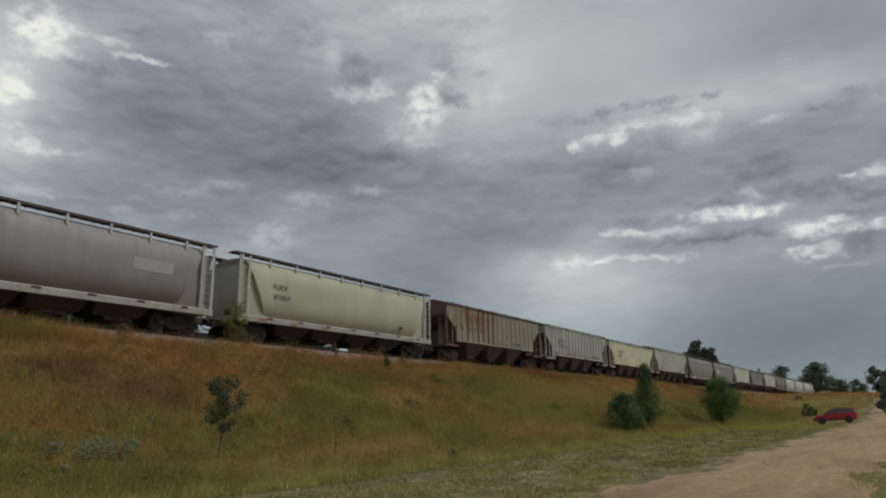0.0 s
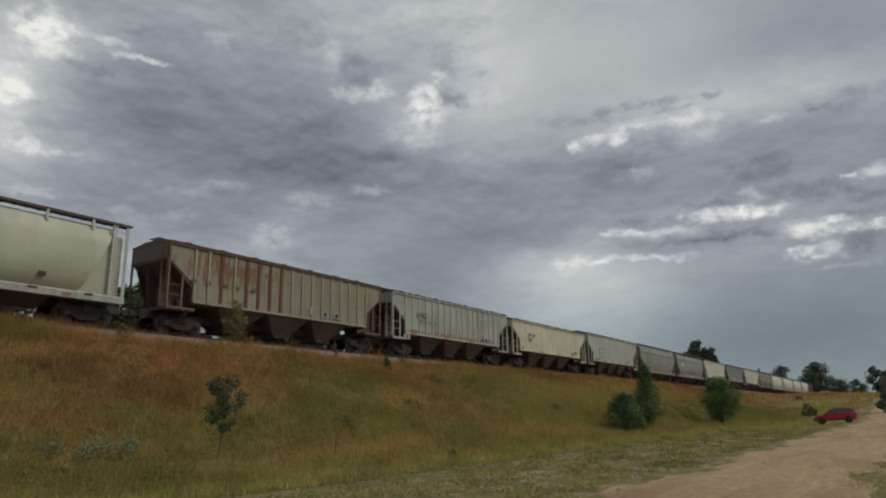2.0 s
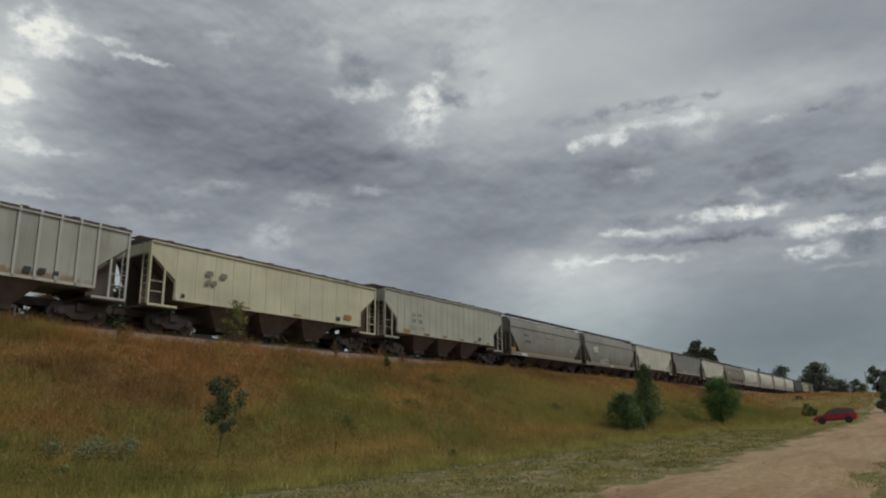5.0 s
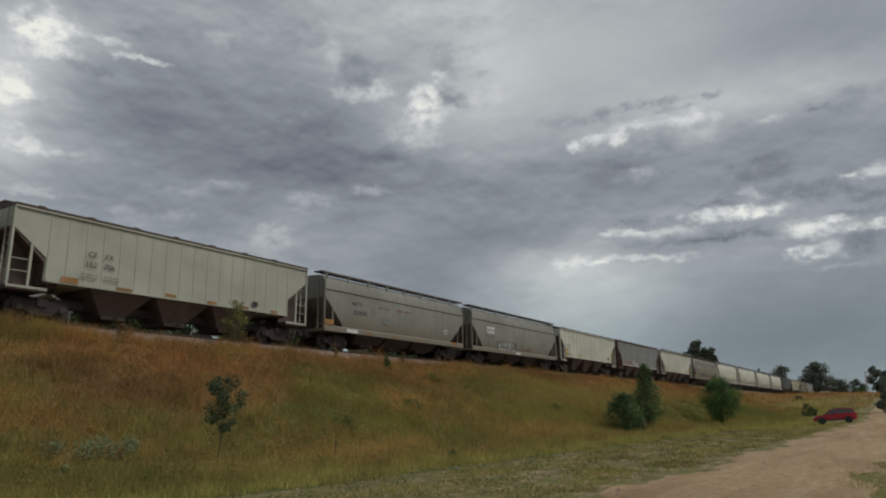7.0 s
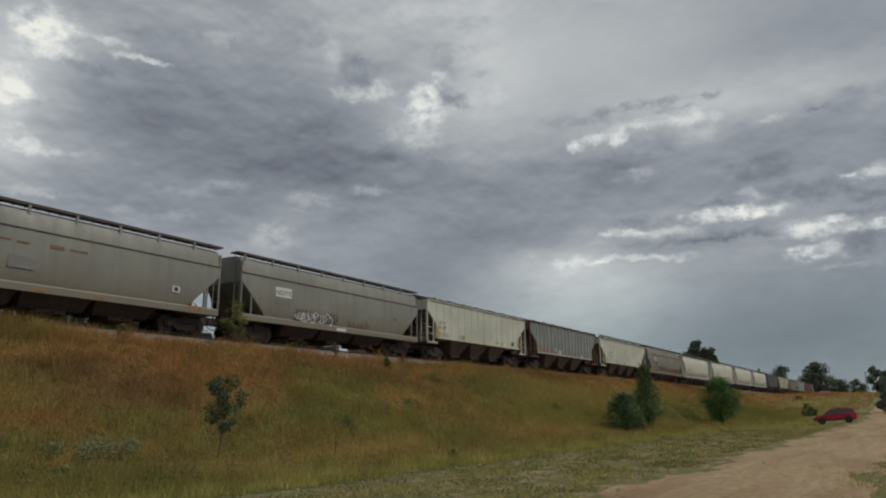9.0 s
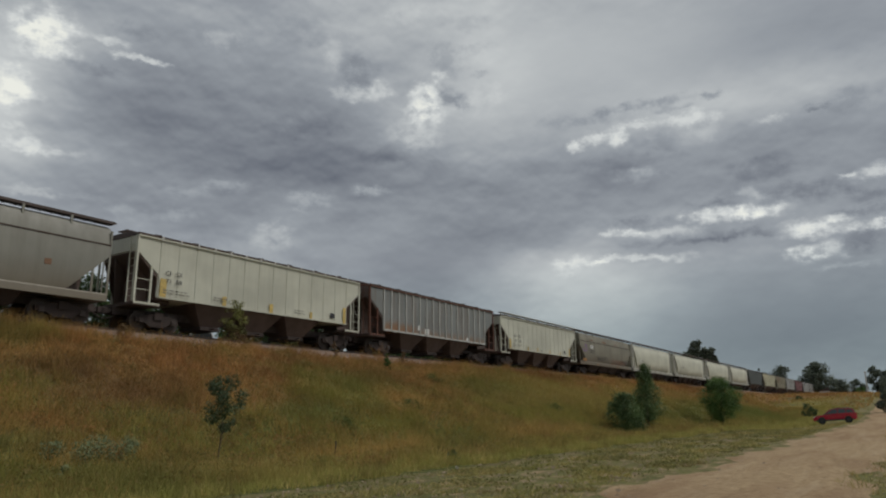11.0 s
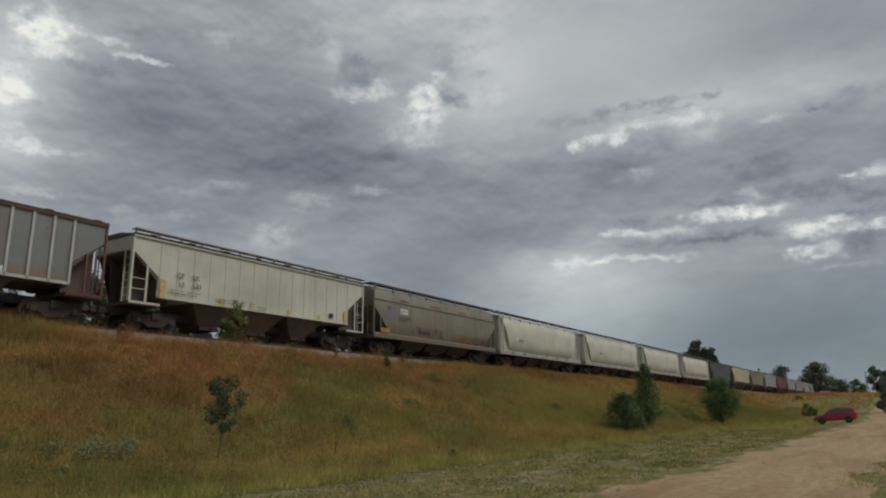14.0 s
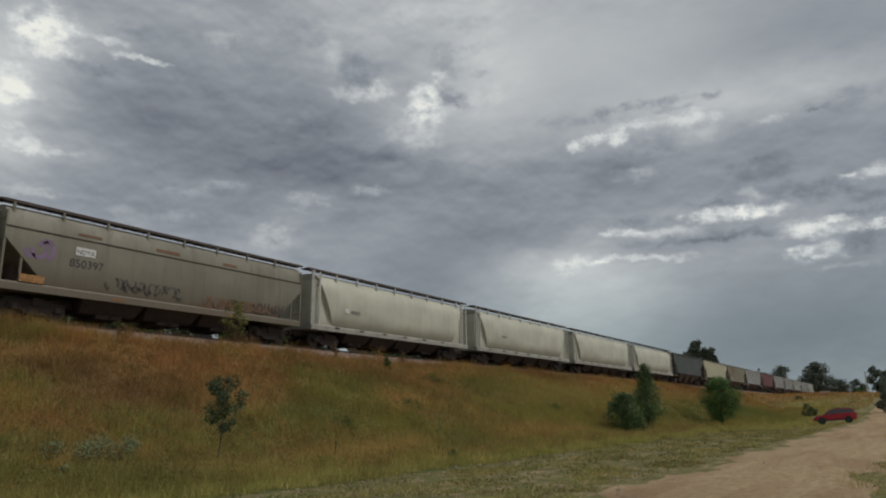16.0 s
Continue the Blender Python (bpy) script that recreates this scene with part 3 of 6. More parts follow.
def truck_meshes():
    d = {}
    bm = bmesh.new()
    prism(bm, [(-1.15, 0.62), (-0.95, 0.68), (-0.45, 0.80), (0.45, 0.80), (0.95, 0.68), (1.15, 0.62), (1.15, 0.40), (0.75, 0.42), (0.38, 0.20), (-0.38, 0.20), (-0.75, 0.42), (-1.15, 0.40)], "y", -0.07, 0.07)
    d["side_frame"] = mesh_of("side_frame", bm, TRUCK_STEEL)
    bm = bmesh.new()
    box(bm, -0.22, 0.22, -1.15, 1.15, 0.55, 0.88)
    rod(bm, (0, 0, 0.85), (0, 0, 1.0), 0.3, n=12)
    d["bolster"] = mesh_of("bolster", bm, TRUCK_STEEL)
    bm = bmesh.new()
    box(bm, -0.2, 0.2, -0.07, 0.07, 0.26, 0.30)
    for k in (-0.13, 0.0, 0.13):
        rod(bm, (k, 0, 0.28), (k, 0, 0.56), 0.055, n=8)
    d["spring_group"] = mesh_of("spring_group", bm, DARK_STEEL)
    bm = bmesh.new()
    for s in (-1, 1):
        rod(bm, (0, s * 0.70, 0), (0, s * 0.83, 0), 0.457, 0.45, n=24)
        rod(bm, (0, s * 0.67, 0), (0, s * 0.70, 0), 0.485, n=24)
        rod(bm, (0, s * 0.83, 0), (0, s * 0.86, 0), 0.37, 0.33, n=20)
        rod(bm, (0, s * 0.86, 0), (0, s * 1.13, 0), 0.10, n=10)
        for k in range(3):
            a = k * 2.1
            rod(bm, (0.05 * math.cos(a), s * 1.13, 0.05 * math.sin(a)), (0.05 * math.cos(a), s * 1.15, 0.05 * math.sin(a)), 0.02, n=6)
    rod(bm, (0, -0.7, 0), (0, 0.7, 0), 0.085, n=10)
    d["wheelset"] = mesh_of("wheelset", bm, WHEEL_STEEL)
    bm = bmesh.new()
    box(bm, -0.12, 0.12, -0.12, 0.12, 0.36, 0.60)
    d["bearing"] = mesh_of("bearing_adapter", bm, DARK_STEEL)
    bm = bmesh.new()
    rod(bm, (-0.55, -0.5, 0.3), (-0.55, 0.5, 0.3), 0.06)
    rod(bm, (0.55, -0.5, 0.3), (0.55, 0.5, 0.3), 0.06)
    rod(bm, (-0.55, 0, 0.32), (0.55, 0, 0.32), 0.03)
    d["brake_beam"] = mesh_of("brake_beam", bm, DARK_STEEL)
    return d


TRUCK = truck_meshes()


def add_truck(car, x):
    t = put("truck", TRUCK["bolster"], car, pose(x, 0, 0), "dark rust-brown two-axle freight truck")
    put("brake_beam", TRUCK["brake_beam"], t)
    for sy in (-1.0, 1.0):
        put("side_frame", TRUCK["side_frame"], t, pose(0, sy, 0))
        put("spring_group", TRUCK["spring_group"], t, pose(0, sy, 0))
    for s in (-0.89, 0.89):
        for sy in (-1.0, 1.0):
            put("bearing", TRUCK["bearing"], t, pose(s, sy, 0))
        w = put("wheelset", TRUCK["wheelset"], t, pose(s, 0, 0.457))
        TRUCKS.append((s, w))


def add_couplers(car, half):
    for s in (-1, 1):
        bm = bmesh.new()
        x0, x1 = sorted((s * (half - 0.9), s * (half - 0.06)))
        box(bm, x0, x1, -0.12, 0.12, 0.76, 0.98)
        k0, k1 = sorted((s * (half - 0.28), s * (half + 0.02)))
        box(bm, k0, k1, -0.2, 0.16, 0.72, 1.02)
        bevel(bm, 0.03)
        part("coupler", bm, DARK_STEEL, car)
        bm = bmesh.new()
        pts = [Vector((s * (half - 0.85), -0.35, 0.85)), Vector((s * (half - 0.4), -0.38, 0.55)), Vector((s * half, -0.3, 0.45))]
        for a, b in zip(pts, pts[1:]):
            rod(bm, a, b, 0.025, n=6)
        part("air_hose", bm, DARK_STEEL, car)


def add_ladder(car, x, y, z0, z1, wide, axis, mat):
    """Two rails and rungs; axis says along which way it is wide."""
    bm = bmesh.new()
    w = wide / 2
    for s in (-w, w):
        p = (x + s, y) if axis == "x" else (x, y + s)
        box(bm, p[0] - 0.025, p[0] + 0.025, p[1] - 0.02, p[1] + 0.02, z0, z1)
    k = z0 + 0.25
    while k < z1 - 0.1:
        a, b = ((x - w, y, k), (x + w, y, k)) if axis == "x" else ((x, y - w, k), (x, y + w, k))
        rod(bm, a, b, 0.016, n=5)
        k += 0.36
    part("ladder", bm, mat, car)


def add_walkway(car, half, z, mat, posts=True, rise=0.22, wide=0.62, post_mat=None):
    """Open grating along the roof on little stands."""
    bm = bmesh.new()
    for y in np.linspace(-wide / 2, wide / 2, 5):
        box(bm, -half, half, y - 0.035, y + 0.035, z + rise, z + rise + 0.05)
    for x in np.arange(-half, half, 0.6):
        box(bm, x, x + 0.04, -wide / 2, wide / 2, z + rise - 0.03, z + rise)
    part("roof_walkway", bm, mat, car)


DX = {}  # each car's own shift of its markings along the side


def lettering(car, words, x, y, z, size, mat, name="lettering"):
    x += DX.get(car.name, 0)
    cu = bpy.data.curves.new(name, "FONT")
    cu.body = words
    cu.size = size
    cu.align_x = "CENTER"
    cu.extrude = 0.002
    tmp = new("tmp", cu)
    dg = bpy.context.evaluated_depsgraph_get()
    me = bpy.data.meshes.new_from_object(tmp.evaluated_get(dg))
    bpy.data.objects.remove(tmp)
    me.materials.clear()
    me.materials.append(mat)
    return put(name, me, car, pose(x, y, z, 90, 0, 0))


def bars(car, x, y, z, widths, height, mat, name="lettering"):
    """Writing too blurred to read: a row of short bars."""
    x += DX.get(car.name, 0)
    bm = bmesh.new()
    for w in widths:
        box(bm, x, x + w, y - 0.003, y + 0.003, z, z + height)
        x += w + 0.07
    part(name, bm, mat, car)


def patches(car, name, mat, y, spots):
    for x, z, w, h in spots:
        x += DX.get(car.name, 0)
        bm = bmesh.new()
        box(bm, x - w / 2, x + w / 2, y - 0.006, y, z, z + h)
        part(name, bm, mat, car)


def add_under(car, half, bays, mat, top, low_half):
    """Hopper outlets with sloping sides, and the centre sill between them."""
    span = 2 * (half - 4.1)
    step = span / bays
    for k in range(bays):
        c = -span / 2 + step * (k + 0.5)
        bm = bmesh.new()
        a, b = step * 0.49, low_half
        lo, hi = 0.52, top
        vs = []
        for (hx, hy, z) in ((a, 1.45, hi), (b, 0.75, lo)):
            vs.append([bm.verts.new((c + sx * hx, sy * hy, z)) for sx, sy in ((-1, -1), (1, -1), (1, 1), (-1, 1))])
        bm.faces.new(vs[0])
        bm.faces.new(vs[1][::-1])
        for i in range(4):
            bm.faces.new((vs[0][i], vs[1][i], vs[1][(i + 1) % 4], vs[0][(i + 1) % 4]))
        bay = part("hopper_bay", bm, mat, car)
        bm = bmesh.new()
        box(bm, c - 0.62, c + 0.62, -0.85, 0.85, 0.34, 0.515)
        rod(bm, (c, -1.2, 0.42), (c, 1.2, 0.42), 0.04)
        bevel(bm, 0.012)
        part("outlet_gate", bm, DARK_STEEL, bay)
    bm = bmesh.new()
    box(bm, -half + 0.5, half - 0.5, -0.25, 0.25, 0.72, 1.08)
    part("centre_sill", bm, DARK_STEEL, car)
    bm = bmesh.new()
    rod(bm, (-half + 2.0, -0.9, 1.52), (-half + 2.9, -0.9, 1.52), 0.2, n=12)
    rod(bm, (-half + 1.1, -0.6, 1.5), (-half + 1.7, -0.6, 1.5), 0.15, n=10)
    part("brake_reservoir", bm, DARK_STEEL, car)


def ribbed_hopper(span, reach, eave, paint, end_paint, rib_paint, ribs, label, bays=3, header=3.72, under=None, low=1.58, top_chord=None, detail=True, dark_ribs=(), rail=False, post_paint=None, end_cap=None, bay=1.55, caps=False):
    """Flat-sided covered hopper with upright ribs and open triangular ends."""
    car = new("hopper_car")
    tagged(car, label, "freight car", group="freight cars of the train")
    e = span / 2
    half = e + reach
    post_paint = post_paint or rib_paint
    cut = e - bay
    kx = (header - 1.25) * (0.25 + 0.75 * bay / 2.15)
    bm = bmesh.new()
    prism(bm, [(-e, eave), (-e, header), (-cut, header - kx * 0.62), (-cut, low), (cut, low), (cut, header - kx * 0.62), (e, header), (e, eave)], "y", -HALF_W + 0.05, HALF_W - 0.05)
    part("body", bm, paint, car)
    bm = bmesh.new()
    prism(bm, [(-HALF_W, eave - 0.02), (-HALF_W, eave + 0.06), (-0.5, eave + 0.24), (0.5, eave + 0.24), (HALF_W, eave + 0.06), (HALF_W, eave - 0.02)], "x", -e - 0.03, e + 0.03)
    part("roof", bm, top_chord or WALK_STEEL, car)
    # the sloping sheets in the ends, their paint darkened for the shade there
    for s in (-1, 1):
        if end_cap:
            bm = bmesh.new()
            a, b = sorted((s * (e + 0.004), s * (e + 0.03)))
            box(bm, a, b, -HALF_W + 0.06, HALF_W - 0.06, header, eave - 0.03)
            part("end_header", bm, end_cap, car, "rust-brown end header")
        bm = bmesh.new()
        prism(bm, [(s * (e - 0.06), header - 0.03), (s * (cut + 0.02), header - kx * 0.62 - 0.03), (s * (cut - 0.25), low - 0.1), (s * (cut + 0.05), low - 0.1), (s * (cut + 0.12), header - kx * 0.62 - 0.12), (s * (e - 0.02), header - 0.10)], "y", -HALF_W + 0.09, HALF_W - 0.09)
        part("slope_sheet", bm, end_paint, car, "rust-stained sloping end sheet, darkened for the shade inside the end")
        # dark webs added to close off the sky and stand for the end's shade
        for wy, inset in ((-0.75, 0.12), (0.35, 0.25), (1.3, 0.9)):
            bm = bmesh.new()
            prism(bm, [(s * (e - 0.10), header - 0.2), (s * (cut + 0.1), header - kx * 0.62 - 0.1), (s * (cut + 0.1), 1.27), (s * (e - inset), 1.27)], "y", wy, wy + 0.04)
            part("end_shade_web", bm, end_paint, car)
        bm = bmesh.new()
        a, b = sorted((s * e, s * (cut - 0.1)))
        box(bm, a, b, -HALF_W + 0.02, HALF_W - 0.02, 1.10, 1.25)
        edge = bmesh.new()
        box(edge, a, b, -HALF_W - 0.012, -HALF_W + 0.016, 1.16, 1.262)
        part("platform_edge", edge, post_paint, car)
        # the dark colour holds both grime and the shade under the platform
        part("end_platform", bm, END_RUST_SHADE, car, "grimy end platform, painted dark for its shaded underside")
        for sy in (-1, 1):
            y = sy * (HALF_W - 0.03)
            for px, top in ((e - 0.04, eave), (e - 0.85, header - kx * 0.62 * 0.85 / bay - 0.02)):
                bm = bmesh.new()
                box(bm, s * px - 0.05, s * px + 0.05, y - 0.03, y + 0.03, 1.26, top)
                part("end_post", bm, post_paint, car)
        if detail:
            add_ladder(car, s * (e + 0.02), -HALF_W + 0.33, 1.26, eave, 0.45, "y", post_paint)
            for gz in (1.85, 2.35):
                bm = bmesh.new()
                rod(bm, (s * (e - 0.04), -HALF_W + 0.03, gz), (s * (e - 0.9), -HALF_W + 0.03, gz), 0.02, n=6)
                part("grab_iron", bm, post_paint, car)
            bm = bmesh.new()
            box(bm, s * (e - 0.9) - 0.24, s * (e - 0.9) + 0.24, -0.55, 0.55, 1.26, 2.4)
            part("brake_stand", bm, end_paint, car)
    bm = bmesh.new()
    box(bm, -0.055, 0.055, -0.035 if rib_paint is paint else -0.075, 0.045, low, eave - 0.02)
    if rib_paint is paint:
        for v in bm.verts:
            v.co.x *= 0.45 if v.co.y < 0 else 1.7
    rib = mesh_of("side_rib", bm, rib_paint)
    bm = bmesh.new()
    box(bm, -0.10, 0.10, -0.06, 0.045, low, eave - 0.02)
    rib_dark = mesh_of("side_rib", bm, RIB_DARK)
    for sy in (-1, 1):
        for x in np.linspace(-cut, cut, ribs):
            dark = any(abs(x - d) < 0.5 for d in dark_ribs)
            put("side_rib", rib_dark if dark else rib, car, pose(x, sy * (HALF_W - 0.065), 0, 0, 0, 0 if sy < 0 else 180))
    for sy in (-1, 1):
        bm = bmesh.new()
        box(bm, -e, e, sy * HALF_W - 0.03, sy * HALF_W + 0.03, eave - 0.06, eave + 0.012)
        part("top_chord", bm, top_chord or rib_paint, car)
        bm = bmesh.new()
        box(bm, -e, e, sy * (HALF_W - 0.02) - 0.05, sy * (HALF_W - 0.02) + 0.05, eave + 0.016, eave + 0.12)
        part("roof_edge", bm, RUSTY_STEEL, car, "rusty roof edge angle")
        bm = bmesh.new()
        box(bm, -cut, cut, sy * (HALF_W - 0.02) - 0.03, sy * (HALF_W - 0.02) + 0.03, low - 0.02, low + 0.10)
        part("side_sill", bm, rib_paint, car)
    bm = bmesh.new()
    box(bm, -0.16, 0.16, -HALF_W + 0.05, -HALF_W + 0.17, eave + 0.124, eave + 0.19)
    latch = mesh_of("hatch_latch", bm, RUSTY_STEEL)
    for x in np.arange(-e + 1.1, e - 0.4, 2.2):
        put("hatch_latch", latch, car, pose(x, 0, 0))
    if caps:
        bm = bmesh.new()
        box(bm, -0.05, 0.05, -HALF_W - 0.05, -HALF_W - 0.032, eave - 0.10, eave + 0.125)
        cap = mesh_of("rib_cap", bm, BRIGHT_POST)
        for x in np.linspace(-cut, cut, ribs):
            put("rib_cap", cap, car, pose(x, 0, 0))
    if rail:
        for sy in (-1, 1):
            bm = bmesh.new()
            box(bm, -e, e, sy * 1.45 - 0.3, sy * 1.45 + 0.1, eave + 0.27, eave + 0.33)
            part("roof_walkway", bm, PALE_WALK, car)
            bm = bmesh.new()
            box(bm, -0.045, 0.045, sy * 1.54 - 0.03, sy * 1.54 + 0.03, eave + 0.07, eave + 0.34)
            me = mesh_of("walkway_bracket", bm, rib_paint)
            for x in np.arange(-e + 0.1, e, 1.25):
                put("walkway_bracket", me, car, pose(x, 0, 0))
    else:
        add_walkway(car, e - 0.1, eave + 0.18, WALK_STEEL)
    add_under(car, half, bays, under or HOPPER_STEEL, low + 0.05, 0.6)
    add_couplers(car, half)
    for s in (-1, 1):
        add_truck(car, s * (half - 2.35))
    return car


ROUND = [(-1.42, 1.22), (-1.55, 1.60), (-1.60, 2.30), (-1.60, 3.10), (-1.57, 3.60), (-1.50, 4.10), (-1.36, 4.42), (-1.05, 4.58), (-0.4, 4.63)]
BARREL = [(-1.10, 1.20), (-1.38, 1.50), (-1.54, 1.95), (-1.60, 2.50), (-1.60, 3.00), (-1.56, 3.55), (-1.46, 4.08), (-1.28, 4.40), (-0.95, 4.55), (-0.4, 4.6)]


def smooth_body(outline, half, cuts):
    """A rounded shell along x, its ends cut off by sloping planes (distance in at the top z, at the bottom z)."""
    ring = outline + [(-y, z) for y, z in outline[::-1]]
    bm = bmesh.new()
    prism(bm, ring, "x", -half, half)
    for s in (-1, 1):
        for (xt, zt, xb, zb) in cuts:
            a, b = Vector((s * (half - xt), 0, zt)), Vector((s * (half - xb), 0, zb))
            d = b - a
            no = Vector((-d.z, 0, d.x)) * (1 if s > 0 else -1)
            if no.x * s < 0:
                no = -no
            r = bmesh.ops.bisect_plane(bm, geom=list(bm.verts) + list(bm.edges) + list(bm.faces), plane_co=a, plane_no=no, clear_outer=True)
            edges = [g for g in r["geom_cut"] if isinstance(g, bmesh.types.BMEdge)]
            bmesh.ops.contextual_create(bm, geom=edges)
    return bm


def shade_by_angle(ob, angle=35):
    """Smooth shading but for sharp corners."""
    me = ob.data
    me.polygons.foreach_set("use_smooth", [True] * len(me.polygons))
    bm = bmesh.new()
    bm.from_mesh(me)
    for ed in bm.edges:
        if len(ed.link_faces) == 2 and ed.calc_face_angle(0) > radians(angle):
            ed.smooth = False
    bm.to_mesh(me)
    bm.free()


def rounded_hopper(span, reach, paint, end_paint, sill_paint, post_paint, label, under=None, walk_mat=None):
    """Curved-side covered hopper with a ledge seam below the roof and open triangular ends."""
    car = new("hopper_car")
    tagged(car, label, "freight car", group="freight cars of the train")
    e = span / 2
    half = e + reach
    b = part("body", smooth_body(ROUND, e, [(0.0, 3.15, 2.0, 1.22)]), paint, car)
    shade_by_angle(b)
    for sy in (-1, 1):
        bm = bmesh.new()
        box(bm, -e, e, sy * 1.545 - 0.05, sy * 1.545 + 0.05, 3.60, 3.655)
        part("seam_ledge", bm, RUSTY_STEEL, car)
        bm = bmesh.new()
        prism(bm, [(sy * 1.50, 1.05), (sy * 1.60, 1.05), (sy * 1.60, 1.33), (sy * 1.55, 1.40), (sy * 1.50, 1.40)], "x", -e, e)
        part("side_sill", bm, sill_paint, car)
    for s in (-1, 1):
        bm = bmesh.new()
        box(bm, min(s * e, s * (e - 2.0)), max(s * e, s * (e - 2.0)), -1.49, 1.49, 1.06, 1.22)
        part("end_platform", bm, sill_paint, car)
        # sloping sheet: the recess's shade is put into its dark colour
        bm = bmesh.new()
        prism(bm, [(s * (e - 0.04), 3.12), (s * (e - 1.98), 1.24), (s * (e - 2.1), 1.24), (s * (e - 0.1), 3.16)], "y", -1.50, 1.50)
        part("slope_sheet", bm, end_paint, car, "rust-stained sloping end sheet, darkened for the shade inside the end")
        # two added dark sheets stand in for the shade behind the posts
        bm = bmesh.new()
        prism(bm, [(s * (e - 0.1), 3.0), (s * (e - 1.95), 1.3), (s * (e - 1.95), 1.23), (s * (e - 0.3), 1.23)], "y", 0.35, 0.39)
        part("end_shade_web", bm, end_paint, car)
        bm = bmesh.new()
        prism(bm, [(s * (e - 0.1), 3.0), (s * (e - 1.95), 1.3), (s * (e - 1.95), 1.23), (s * (e - 0.8), 1.23)], "y", 1.30, 1.34)
        part("end_shade_web", bm, end_paint, car)
        for sy in (-1, 1):
            for px, top in ((e - 0.02, 4.3), (e - 0.75, 2.55)):
                bm = bmesh.new()
                box(bm, s * px - 0.045, s * px + 0.045, sy * 1.55 - 0.03, sy * 1.55 + 0.03, 1.2, top)
                part("end_post", bm, post_paint, car)
        add_ladder(car, s * (e + 0.03), -1.25, 1.2, 4.3, 0.45, "y", post_paint)
        bm = bmesh.new()
        box(bm, s * (e - 1.1) - 0.24, s * (e - 1.1) + 0.24, -0.55, 0.55, 1.22, 2.2)
        part("brake_stand", bm, end_paint, car)
    roof_kit(car, e, walk_mat or WALK_STEEL, post_paint)
    add_under(car, half, 3, under or DARK_STEEL, 1.25, 1.35)
    add_couplers(car, half)
    for s in (-1, 1):
        add_truck(car, s * (half - 2.35))
    return car


def roof_kit(car, e, walk_mat, post_paint):
    """Walkway gratings out over the shoulders on white brackets, with hatches between."""
    for sy in (-1, 1):
        bm = bmesh.new()
        y0, y1 = sorted((sy * 0.80, sy * 1.40))
        box(bm, -e - 0.25, e + 0.25, y0, y1, 4.73, 4.79)
        for x in np.arange(-e, e, 0.5):
            box(bm, x, x + 0.05, y0, y1, 4.70, 4.73)
        box(bm, -e - 0.15, e + 0.15, sy * 1.40 - 0.02, sy * 1.40 + 0.02, 4.68, 4.80)
        part("roof_walkway", bm, walk_mat, car, "dark steel roof walkway grating")
        bm = bmesh.new()
        box(bm, -0.05, 0.05, sy * 1.40 - 0.03, sy * 1.40 + 0.05, 4.22, 4.70)
        me = mesh_of("walkway_bracket", bm, post_paint)
        for x in np.arange(-e + 0.3, e, 2.05):
            put("walkway_bracket", me, car, pose(x, 0, 0))
    bm = bmesh.new()
    rod(bm, (0, 0, 4.56), (0, 0, 4.70), 0.38, n=14)
    me = mesh_of("roof_hatch", bm, walk_mat)
    for x in np.arange(-e + 1.2, e, 2.3):
        put("roof_hatch", me, car, pose(x, 0, 0))


